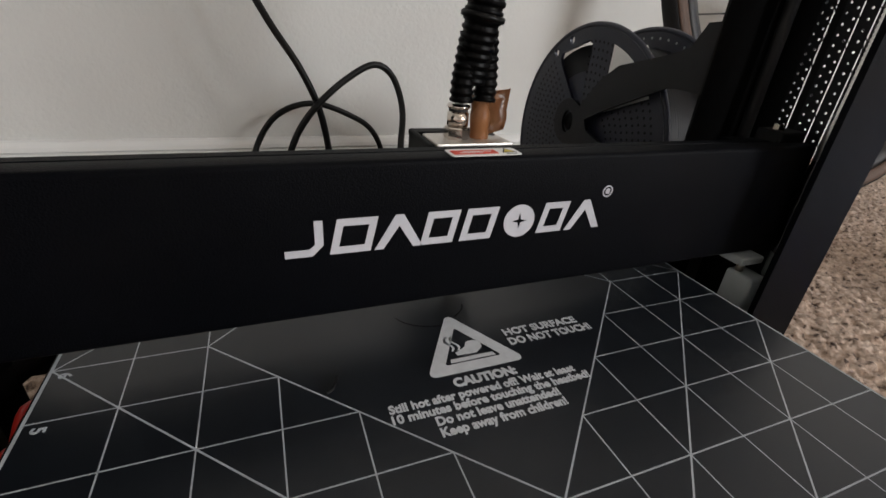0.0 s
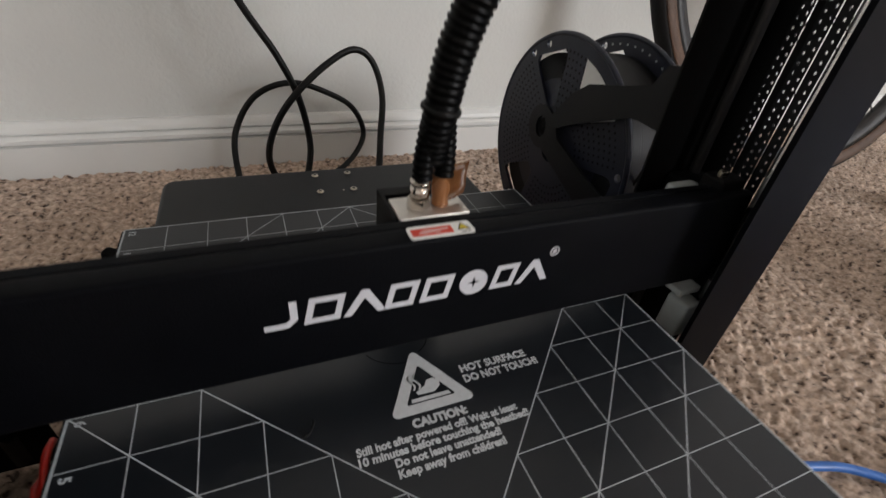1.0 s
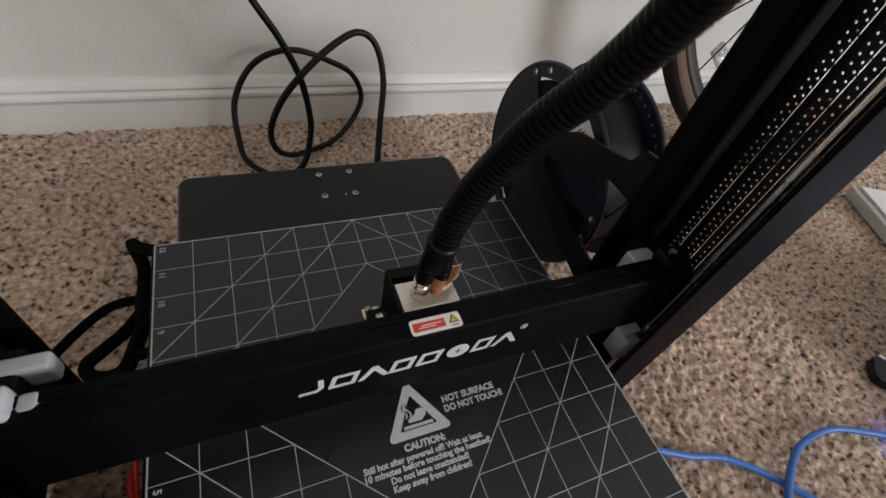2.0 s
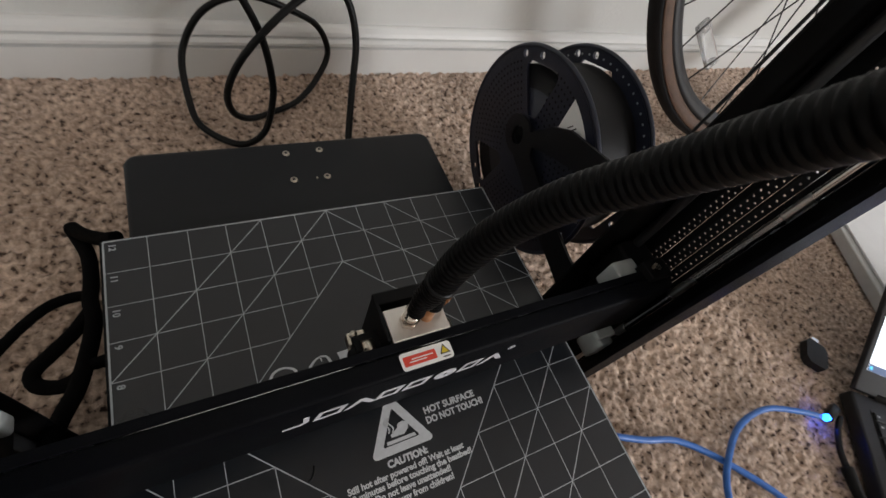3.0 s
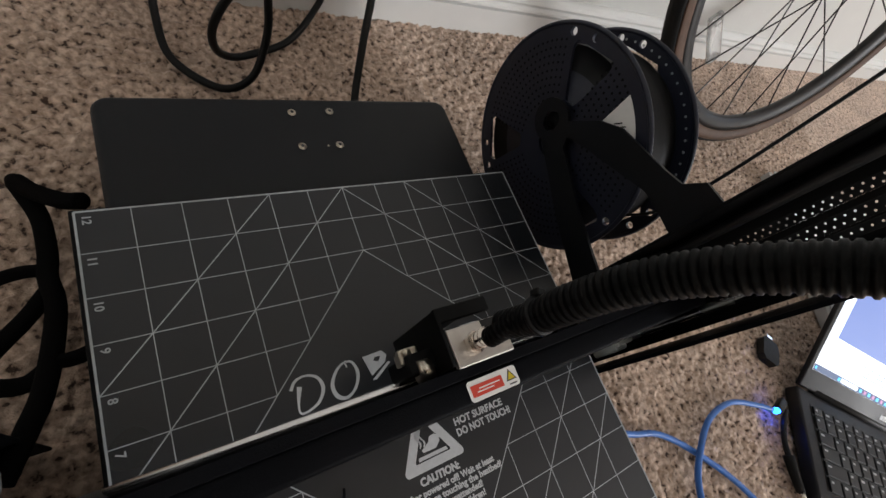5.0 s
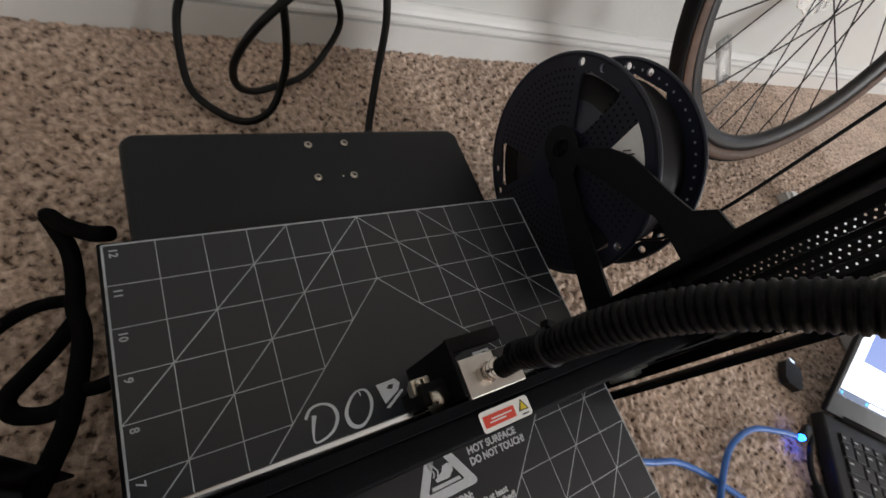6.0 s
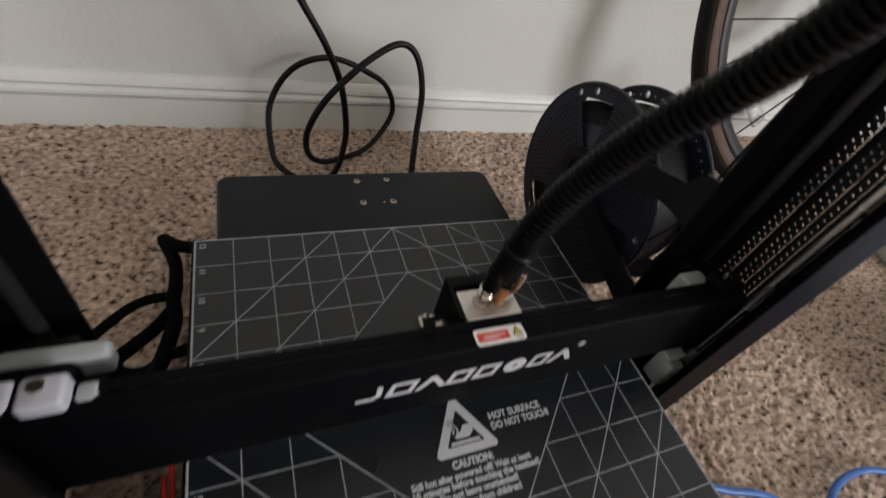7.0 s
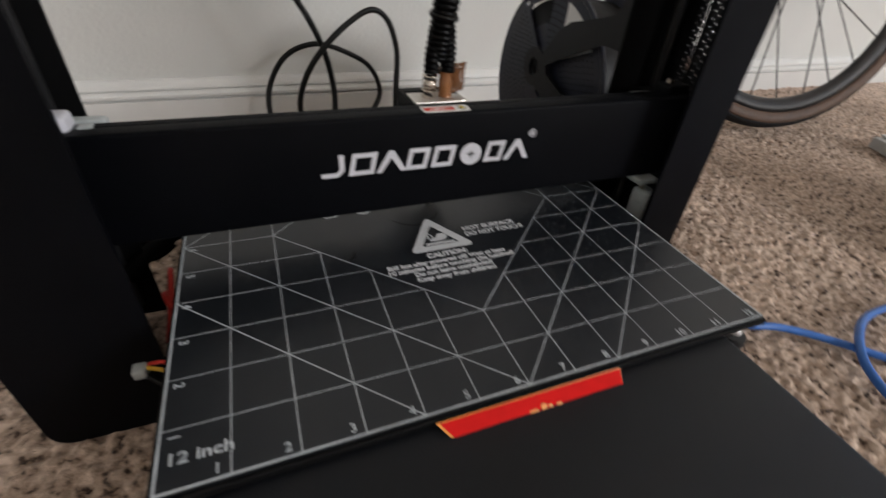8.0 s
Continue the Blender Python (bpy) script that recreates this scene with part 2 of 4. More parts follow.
def lettering(body, size, m, width=None, thick=0.0001, heavy=0.0):
    """Built-in-font text as a mesh, base line from local origin along x; width squeezes it to that length."""
    cu = bpy.data.curves.new("text", "FONT")
    cu.body, cu.size, cu.extrude, cu.offset, cu.resolution_u = body, size, thick, heavy, 3
    tmp = bpy.data.objects.new("text", cu)
    me = bpy.data.meshes.new_from_object(tmp)
    bm = bmesh.new()
    bm.from_mesh(me)
    if width:
        lo, hi = min(v.co.x for v in bm.verts), max(v.co.x for v in bm.verts)
        for v in bm.verts:
            v.co.x = (v.co.x - lo) * width / (hi - lo)
    bmesh.ops.transform(bm, matrix=m, verts=bm.verts)
    bpy.data.objects.remove(tmp)
    bpy.data.curves.remove(cu)
    bpy.data.meshes.remove(me)
    return bm


def ring(n, r, cx=0.0, cy=0.0, turn=0.0, ry=None):
    return [(cx + r * math.cos(turn + 2 * math.pi * k / n), cy + (ry or r) * math.sin(turn + 2 * math.pi * k / n)) for k in range(n)]


def rounded(x0, x1, y0, y1, r, n=5):
    out = []
    for cx, cy, a in ((x1 - r, y1 - r, 0), (x0 + r, y1 - r, 90), (x0 + r, y0 + r, 180), (x1 - r, y0 + r, 270)):
        out += [(cx + r * math.cos(radians(a + 90 * k / n)), cy + r * math.sin(radians(a + 90 * k / n))) for k in range(n + 1)]
    return out


def soft_plate(outline, depth, m, bevel, seg=4):
    """A plate with rounded top and bottom edges."""
    bm = prism(outline, depth, Matrix.Identity(4))
    bmesh.ops.remove_doubles(bm, verts=bm.verts, dist=1e-6)
    bmesh.ops.dissolve_limit(bm, angle_limit=0.02, verts=bm.verts, edges=bm.edges)
    es = [e for e in bm.edges if abs(e.verts[0].co.z - e.verts[1].co.z) < 1e-6 and e.calc_face_angle(0) > 1]
    bmesh.ops.bevel(bm, geom=es, offset=bevel, segments=seg, affect="EDGES", profile=0.5)
    bmesh.ops.transform(bm, matrix=m, verts=bm.verts)
    return bm


YZ = Matrix(((0, 0, 1, 0), (1, 0, 0, 0), (0, 1, 0, 0), (0, 0, 0, 1)))   # local x, y, z become world y, z, x
XZ = Matrix(((1, 0, 0, 0), (0, 0, -1, 0), (0, 1, 0, 0), (0, 0, 0, 1)))  # local x, y, z become world x, z, -y


# ---- room ----
def carpet():
    """One sheet from wall to wall: fine tufts where the printer stands, coarse further off."""
    fx = np.arange(-0.60, 1.20, 0.0026)
    fy = np.arange(-0.36, WALL_Y, 0.0026)
    xs = np.concatenate([np.linspace(FLOOR_X0, -0.605, 60), fx, np.linspace(1.205, FLOOR_X1, 150)])
    ys = np.concatenate([np.linspace(FLOOR_Y0, -0.365, 80), fy])
    rng = np.random.RandomState(4)
    X, Y = np.meshgrid(xs, ys)
    cell = 0.0062
    jx, jy, jh = rng.rand(400, 400), rng.rand(400, 400), rng.rand(400, 400)
    wx = X + 0.002 * np.sin(Y * 310 + 3 * np.sin(X * 120))
    wy = Y + 0.002 * np.sin(X * 290 + 3 * np.sin(Y * 130))
    gx, gy = np.floor(wx / cell).astype(int), np.floor(wy / cell).astype(int)
    best, height = np.full(X.shape, 9.0), np.zeros(X.shape)
    for i in (-1, 0, 1):
        for j in (-1, 0, 1):
            cx, cy = gx + i, gy + j
            a, b = cx % 400, cy % 400
            d = np.hypot((cx + jx[a, b]) * cell - wx, (cy + jy[a, b]) * cell - wy) / cell
            near = d < best
            best = np.where(near, d, best)
            height = np.where(near, jh[a, b], height)
    big = np.sin(X * 41 + 2 * np.sin(Y * 17)) * np.sin(Y * 37 + 2 * np.sin(X * 23))
    Z = -0.0062 * np.clip(best, 0, 1.0) ** 1.4 + 0.0034 * height + 0.0012 * big + 0.0006 * rng.rand(*X.shape) - 0.001
    fine = (X > -0.605) & (X < 1.205) & (Y > -0.365)
    Z = np.where(fine, Z, -0.002 + 0.0006 * rng.rand(*X.shape))
    nx, ny = len(xs), len(ys)
    co = np.stack([X, Y, Z], -1).reshape(-1, 3)
    i = (np.arange(ny - 1)[:, None] * nx + np.arange(nx - 1)[None, :]).ravel()
    faces = np.stack([i, i + 1, i + nx + 1, i + nx], 1)
    me = bpy.data.meshes.new("carpet")
    me.from_pydata(co.tolist(), [], faces.tolist())
    smooth(me)
    me.materials.append(CARPET)
    return tagged(new("floor", me), "speckled beige and brown cut-pile carpet", "carpet", kind="structure")


carpet()


def wall(name, bm, mat, label, category="wall"):
    return tagged(part(name, bm, mat), label, category, kind="structure")


wall("wall_north", box(FLOOR_X0 - 0.1, FLOOR_X1 + 0.1, WALL_Y, WALL_Y + 0.1, -0.02, CEIL), WALL, "off-white painted wall with light orange-peel texture")
wall("wall_south", box(FLOOR_X0 - 0.1, FLOOR_X1 + 0.1, FLOOR_Y0 - 0.1, FLOOR_Y0, -0.02, CEIL), WALL, "off-white painted wall with light orange-peel texture")
wall("wall_west", box(FLOOR_X0 - 0.1, FLOOR_X0, FLOOR_Y0, WALL_Y, -0.02, CEIL), WALL, "off-white painted wall with light orange-peel texture")
wall("wall_east", box(FLOOR_X1, FLOOR_X1 + 0.1, FLOOR_Y0, WALL_Y, -0.02, CEIL), WALL, "off-white painted wall with light orange-peel texture")
wall("ceiling", box(FLOOR_X0 - 0.1, FLOOR_X1 + 0.1, FLOOR_Y0 - 0.1, WALL_Y + 0.1, CEIL, CEIL + 0.1), CEILING, "plain white painted ceiling", "ceiling")


def baseboard():
    """Moulded skirting: flat face, a sharp groove, a rounded bead and a sloping top."""
    prof = [(0, -0.004), (0.014, -0.004), (0.014, 0.040), (0.0092, 0.0412), (0.0092, 0.0438), (0.0142, 0.0450), (0.0138, 0.049), (0.0108, 0.0525), (0.0076, 0.0536), (0.0076, 0.0550),
            (0.0102, 0.0562), (0.0085, 0.061), (0.0055, 0.066), (0.003, 0.068), (0, 0.068)]
    bm = bmesh.new()
    ends = [[bm.verts.new((x, WALL_Y - d * 1.25, z * 0.90)) for d, z in prof] for x in (FLOOR_X0, FLOOR_X1)]
    n = len(prof)
    for k in range(n):
        bm.faces.new((ends[0][k], ends[0][(k + 1) % n], ends[1][(k + 1) % n], ends[1][k]))
    bm.faces.new(ends[0])
    bm.faces.new(ends[1][::-1])
    return wall("baseboard", bm, TRIM, "white painted moulded baseboard along the wall", "baseboard")


baseboard()


# ---- the printer ----
BED_Z, BASE_Z, IN = 0.088, 0.081, 0.0254
printer = empty("desktop_printer", "black desktop filament printer standing on the carpet, its gantry raised", "printer")

base = part("base", soft_plate(rounded(-0.1395, 0.1290, -0.262, 0.2410, 0.011, 6), BASE_Z - 0.006, Matrix.Translation((0, 0, 0.006)), 0.0045), POWDER, printer, "low black powder-coated steel base box", True)
for x, y in ((-0.016, 0.226), (0.014, 0.227), (-0.016, 0.1945), (0.013, 0.1945)):
    s = cyl(0.0031, 0.0014, Matrix.Translation((x, y, BASE_Z)), 20, bevel=0.0006)
    screw = part("screw", s, BRASS_SCREW, base, "zinc pan-head screw", True)
    # flat black hexagon paints the shade inside the screw's socket
    part("hex_recess_shade", cyl(0.0014, 0.0003, Matrix.Translation((x, y, BASE_Z + 0.0013)), 6), PRINT_SHADE_BLACK, printer)
part("punch_mark", cyl(0.0008, 0.0004, Matrix.Translation((0.004, 0.1945, BASE_Z)), 10), BRASS_SCREW, base)

# heated bed
bed = part("heated_bed", box(-0.1555, 0.1555, -0.1555, 0.1555, 0.0824, 0.0862, 0.0008), POWDER_DARK, printer)
sheet = part("build_sheet", box(-0.1535, 0.1535, -0.1535, 0.1535, 0.0864, BED_Z, 0.0004), BED, bed, "satin black build sheet printed with an inch grid")
for x in (-1, 1):
    for y in (-1, 1):
        knob = part("levelling_knob", cyl(0.0085, 0.008, Matrix.Translation((x * 0.147, y * 0.147, 0.062)), 18, bevel=0.001), RUBBER, bed)
        sp = tube([(x * 0.147 + 0.0042 * math.cos(a * 1.26), y * 0.147 + 0.0042 * math.sin(a * 1.26), 0.0705 + a * 0.0004) for a in range(26)], 0.0006, 0.002, 6)
        part("spring", sp, STEEL, knob, "bright coil spring", True)


def grid_markings():
    """Inch grid: an outer border, square lines outside the plain middle diamond, and the diagonals."""
    def strip(bm, a, b, w):
        a, b = Vector(a), Vector(b)
        d = (b - a).normalized()
        n = Vector((-d.y, d.x)) * (w / 2)
        z = BED_Z + 0.00008
        bm.faces.new([bm.verts.new((*q, z)) for q in (a + n, a - n, b - n, b + n)])

    def P(i, j):
        return ((i - 6) * IN, (j - 6) * IN)
    fine = bmesh.new()
    for k in range(1, 12):
        reach = max(0, 4 - abs(k - 6))
        for seg in (((0, 12),) if not reach else ((0, 6 - reach), (6 + reach, 12))):
            strip(fine, P(k, seg[0]), P(k, seg[1]), 0.00050)
            strip(fine, P(seg[0], k), P(seg[1], k), 0.00050)
    part("grid_line", fine, INK_DIM, sheet, "thin grey inch lines")
    for a, b in (((0, 8), (4, 12)), ((0, 6), (6, 12)), ((2, 6), (6, 10)), ((6, 12), (12, 6)), ((8, 12), (12, 8)), ((6, 10), (10, 6)), ((0, 4), (4, 0)), ((0, 6), (6, 0)), ((2, 6), (6, 2)),
                 ((6, 0), (12, 6)), ((8, 0), (12, 4)), ((6, 2), (10, 6))):
        bm = bmesh.new()
        strip(bm, P(*a), P(*b), 0.00062)
        for v in bm.verts:
            v.co.z += 0.00004
        part("diagonal_line", bm, INK_DIM, sheet)
    e = 0.1527
    for a, b in (((-e, -e), (e, -e)), ((e, -e), (e, e)), ((e, e), (-e, e)), ((-e, e), (-e, -e))):
        bm = bmesh.new()
        strip(bm, a, b, 0.0011)
        for v in bm.verts:
            v.co.z += 0.00008
        part("border_line", bm, INK_DIM, sheet)
    z = BED_Z + 0.0002
    for n in range(1, 13):
        part("number", lettering(str(n), 0.0058, Matrix.Translation(((n - 6) * IN - (0.0062 if n < 10 else 0.0088), -0.1505, z)), heavy=0.00012), INK_DIM, sheet)
        part("number", lettering(str(n), 0.0058, Matrix.Translation((-0.1495, (n - 6) * IN - 0.0022, z)) @ pose(0, 0, 0, 0, 0, -90), heavy=0.00012), INK_DIM, sheet)
    part("size_text", lettering("12 inch", 0.0070, Matrix.Translation((-0.1485, -0.1425, z)), 0.0225, heavy=0.00012), INK_DIM, sheet)


grid_markings()


def warning_print():
    z = BED_Z + 0.0002

    def line(body, x0, x1, y, size, heavy=0.00018):
        part("warning_text", lettering(body, size, Matrix.Translation((x0, y, z)), x1 - x0, heavy=heavy), INK, sheet)
    line("HOT SURFACE", 0.0200, 0.0590, -0.0270, 0.0062, 0.0002)
    line("DO NOT TOUCH!", 0.0195, 0.0630, -0.0334, 0.0062, 0.0002)
    line("CAUTION:", -0.0138, 0.0135, -0.0498, 0.0060, 0.0003)
    line("Still hot after powered off! Wait at least", -0.0410, 0.0375, -0.0554, 0.0052)
    line("10 minutes before touching the heatbed!", -0.0410, 0.0415, -0.0601, 0.0052)
    line("Do not leave unattended!", -0.0265, 0.0240, -0.0649, 0.0052)
    line("Keep away from children!", -0.0265, 0.0240, -0.0698, 0.0052)
    # warning triangle with a hand shape over a hot plate
    def soft(cx, cy, r, round_r):
        pts = []
        for a in (90, 210, 330):
            px, py = cx + r * math.cos(radians(a)), cy + r * math.sin(radians(a))
            pts += [(px + round_r * math.cos(radians(a + d)), py + round_r * math.sin(radians(a + d))) for d in (-55, -25, 0, 25, 55)]
        return pts
    m = Matrix.Translation((0, 0, z))
    part("warning_triangle", prism(soft(-0.0006, -0.0304, 0.0208, 0.0024), 0.0001, m, (soft(-0.0006, -0.0306, 0.0132, 0.0008)[::-1],)), INK, sheet)
    part("plate_symbol", prism([(-0.0105, -0.0372), (0.0098, -0.0372), (0.0092, -0.0352), (-0.0100, -0.0352)], 0.0001, m), INK, sheet)
    part("palm_symbol", prism([(-0.0060, -0.0335), (0.0025, -0.0338), (0.0062, -0.0310), (0.0070, -0.0275), (0.0040, -0.0258), (0.0005, -0.0262), (-0.0010, -0.0290), (-0.0065, -0.0318)], 0.0001, m), INK, sheet)
    for dx in (-0.0072, -0.0045):
        c = [(dx + 0.0012 * math.sin(k * 1.1), -0.0305 + k * 0.0016) for k in range(7)]
        part("heat_symbol", prism([(x - 0.0005, y) for x, y in c] + [(x + 0.0005, y) for x, y in c[::-1]], 0.0001, m), INK, sheet)
    # large maker's mark further back: brush-like loops, a wedge with a slit and two short bars
    def ribbon(pts, widths):
        c = spline([(x, y, 0) for x, y in pts], 0.0012)
        left, right = [], []
        for k, q in enumerate(c):
            d = (c[min(k + 1, len(c) - 1)] - c[max(k - 1, 0)]).normalized()
            f = k / (len(c) - 1) * (len(widths) - 1)
            i = min(int(f), len(widths) - 2)
            w = (widths[i] + (widths[i + 1] - widths[i]) * (f - i)) / 2
            left.append((q.x - d.y * w, q.y + d.x * w))
            right.append((q.x + d.y * w, q.y - d.x * w))
        bm = bmesh.new()
        top = [(bm.verts.new((*p, z)), bm.verts.new((*q, z))) for p, q in zip(left, right)]
        for (p, q), (r, t) in zip(top, top[1:]):
            bm.faces.new((p, q, t, r))
        return bm
    for pts, widths in ((((-0.0690, 0.0255), (-0.0655, 0.0300), (-0.0590, 0.0312), (-0.0530, 0.0280), (-0.0515, 0.0215), (-0.0555, 0.0150), (-0.0620, 0.0120), (-0.0668, 0.0122), (-0.0665, 0.0180), (-0.0640, 0.0262)), (0.0018, 0.0012, 0.0022, 0.0014, 0.0010, 0.0028)),
                        (((-0.0350, 0.0285), (-0.0360, 0.0318), (-0.0415, 0.0285), (-0.0460, 0.0215), (-0.0450, 0.0145), (-0.0395, 0.0118), (-0.0330, 0.0160), (-0.0295, 0.0235), (-0.0310, 0.0305), (-0.0355, 0.0322)), (0.0008, 0.0018, 0.0026, 0.0014, 0.0022, 0.0010)),
                        (((0.0300, 0.0290), (0.0285, 0.0140)), (0.0024, 0.0024)), (((0.0500, 0.0310), (0.0640, 0.0310)), (0.0024, 0.0024)), (((0.0590, 0.0310), (0.0585, 0.0135)), (0.0032, 0.0032))):
        part("maker_mark", ribbon(pts, widths), INK, sheet)
    part("maker_mark", prism([(-0.0240, 0.0315), (-0.0110, 0.0322), (-0.0085, 0.0285), (-0.0110, 0.0245), (-0.0215, 0.0190)], 0.0001, m, ([(-0.0150, 0.0262), (-0.0125, 0.0290), (-0.0165, 0.0295), (-0.0180, 0.0275)],)), INK, sheet)
    part("maker_mark", prism([(-0.0220, 0.0165), (-0.0195, 0.0160), (-0.0075, 0.0235), (-0.0090, 0.0245)], 0.0001, m), INK, sheet)
    # scuffed arcs left by a print near the middle
    for r, a0, a1 in ((0.020, 200, 290), (0.026, 20, 80), (0.016, 300, 350)):
        c = [(-0.005 + r * math.cos(radians(a)), 0.004 + 0.8 * r * math.sin(radians(a)), z - 0.0002) for a in range(a0, a1, 8)]
        part("scuff", tube(c, 0.00035, 0.003, 6, flat=0.4), POWDER_DARK, sheet)


warning_print()
part("filament_scrap", tube([(-0.0605, -0.0395, 0.0888), (-0.058, -0.0385, 0.0892), (-0.0565, -0.036, 0.0895), (-0.0555, -0.0325, 0.0890)], 0.0007, 0.001, 8), FILAMENT, sheet)

# red tag stuck under the front edge of the bed
tag_m = Matrix.Translation((0, -0.1565, 0.0865)) @ pose(0, 0, 0, 50, 0, 0)
tag = part("pull_tag", prism([(-0.048, 0), (0.0485, 0), (0.0485, -0.0150), (-0.034, -0.0195)], 0.0006, tag_m), GOLD, bed, "red card tag with a gold edge")
part("tag_face", prism([(-0.0463, -0.0004), (0.0482, -0.0004), (0.0482, -0.0138), (-0.0335, -0.0181)], 0.0002, tag_m @ Matrix.Translation((0, 0, 0.0006))), RED_TAB, tag)
for k, (x, w, h) in enumerate(((-0.004, 0.0045, 0.0035), (0.002, 0.003, 0.006), (0.006, 0.002, 0.0042), (0.010, 0.0032, 0.003))):
    part("tag_mark", prism(rounded(x, x + w, -0.0085 - h / 2, -0.0085 + h / 2, 0.0006, 3), 0.0001, tag_m @ Matrix.Translation((0, 0, 0.0009))), GOLD, tag)

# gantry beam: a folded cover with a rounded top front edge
beam = part("gantry_beam", box(-0.203, 0.203, -0.0165, -0.0040, 0.1060, 0.1672, 0.0022, seg=3), SHADED_POWDER, printer, "black folded-steel gantry beam", True)
part("beam_lip", box(-0.19, 0.19, -0.0040, 0.0015, 0.1655, 0.1669, 0.0004), SHADED_POWDER, beam)


def beam_logo():
    """Maker's name as plain slanted blocks with open middles, a disc with a four-point star, and a small ring."""
    m = XZ.copy()
    m.translation = (0, -0.0167, 0.0006)
    y0, y1, w = 0.1325, 0.1462, 0.0028

    def para(x0, x1, inner):
        k = 0.003
        o = [(x0, y0), (x1, y0), (x1 + k, y1), (x0 + k, y1)]
        if not inner:
            return prism(o, 0.0002, m)
        i = [(x0 + w + 0.0006, y0 + w), (x1 - w + 0.0006, y0 + w), (x1 - w + k - 0.0006, y1 - w), (x0 + w + k - 0.0006, y1 - w)]
        return prism(o, 0.0002, m, (i[::-1],))
    part("logo_block", prism([(-0.0695, y0), (-0.0600, y0), (-0.0560, y0 + 0.004), (-0.0560, y1), (-0.0590, y1), (-0.0590, y0 + 0.0045), (-0.0610, y0 + 0.0028), (-0.0695, y0 + 0.0028)], 0.0002, m), LOGO, beam)
    for x0, x1 in ((-0.0540, -0.0390), (-0.0195, -0.0060), (-0.0030, 0.0110), (0.0330, 0.0455)):
        part("logo_block", para(x0, x1, True), LOGO, beam)
    for x0 in (-0.0375, 0.0475):
        part("logo_block", prism([(x0, y0), (x0 + 0.0035, y0), (x0 + 0.0095, y1 - 0.0045), (x0 + 0.0152, y0), (x0 + 0.0190, y0), (x0 + 0.0112, y1), (x0 + 0.0080, y1)], 0.0002, m), LOGO, beam)
    star = []
    for k in range(8):
        r = 0.0038 if k % 2 == 0 else 0.0010
        star.append((0.0240 + r * math.cos(k * math.pi / 4), 0.1390 + r * math.sin(k * math.pi / 4)))
    part("logo_disc", prism(ring(36, 0.0073, 0.0240, 0.1390), 0.0002, m, (star[::-1],)), LOGO, beam)
    part("logo_ring", prism(ring(24, 0.0027, 0.0672, 0.1495), 0.0002, m, (ring(24, 0.0021, 0.0672, 0.1495)[::-1],)), LOGO, beam)
    part("logo_dot", prism(rounded(0.0661, 0.0683, 0.1483, 0.1507, 0.0005, 3), 0.0002, m), LOGO, beam)


beam_logo()

# warning sticker on the top of the beam
st_m = Matrix.Translation((0.0005, -0.0012, 0.1674))
sticker = part("warning_sticker", prism(rounded(-0.0085, 0.0215, -0.0142, -0.0045, 0.0018), 0.0003, st_m), LABEL, beam, "white warning sticker with a red panel")
part("red_panel", prism(rounded(-0.0070, 0.0118, -0.0122, -0.0068, 0.0004, 2), 0.0001, st_m @ Matrix.Translation((0, 0, 0.0003))), RED, sticker)
for k, (a, b) in enumerate(((-0.0025, 0.0100), (-0.0040, 0.0060))):
    part("print_bar", prism(rounded(a, b, -0.0092 - k * 0.0014, -0.0086 - k * 0.0014, 0.0002, 2), 0.00005, st_m @ Matrix.Translation((0, 0, 0.00042))), LABEL, sticker)
part("yellow_triangle", prism([(0.0138, -0.0110), (0.0202, -0.0110), (0.0170, -0.0055)], 0.0001, st_m @ Matrix.Translation((0, 0, 0.0003))), PRINT_SHADE_BLACK, sticker)
part("triangle_face", prism([(0.0148, -0.0105), (0.0192, -0.0105), (0.0170, -0.0067)], 0.0001, st_m @ Matrix.Translation((0, 0, 0.0004))), YELLOW, sticker)
part("print_bar", prism(rounded(0.0150, 0.0195, -0.0130, -0.0124, 0.0002, 2), 0.0001, st_m @ Matrix.Translation((0, 0, 0.0003))), PRINT_SHADE_BLACK, sticker)

# guide rods behind the beam
part("guide_rod", rod((-0.2, 0.0050, 0.1290), (0.2, 0.0050, 0.1290), 0.0031, 24), STEEL, printer, "polished steel guide rod", True)
part("guide_rod", rod((-0.2, 0.0022, 0.1120), (0.2, 0.0022, 0.1120), 0.0031, 24), STEEL, printer, "polished steel guide rod", True)

# ---- columns ----
def perforated(y0, y1, z0, z1, x, rows, pitch, r):
    """A thin steel strip in the yz plane with staggered rows of round holes through it."""
    bm = bmesh.new()
    cw = (y1 - y0) / rows
    t = 0.0008
    for k in range(rows):
        n = int((z1 - z0) / pitch)
        off = (k % 2) * pitch * 0.5
        for j in range(n):
            cy, cz = y0 + (k + 0.5) * cw, z0 + off + (j + 0.5) * pitch
            sq = [(cw / 2, 0), (cw / 2, pitch / 2), (0, pitch / 2), (-cw / 2, pitch / 2), (-cw / 2, 0), (-cw / 2, -pitch / 2), (0, -pitch / 2), (cw / 2, -pitch / 2)]
            hole = ring(8, r)
            o = [bm.verts.new((x, cy + a, cz + b)) for a, b in sq]
            h = [bm.verts.new((x, cy + a, cz + b)) for a, b in hole]
            g = [bm.verts.new((x + t, cy + a, cz + b)) for a, b in hole]
            for i in range(8):
                i2 = (i + 1) % 8
                bm.faces.new((o[i], o[i2], h[i2], h[i]))
                bm.faces.new((h[i], h[i2], g[i2], g[i]))
    return bm


COLUMN_TOP = 0.47


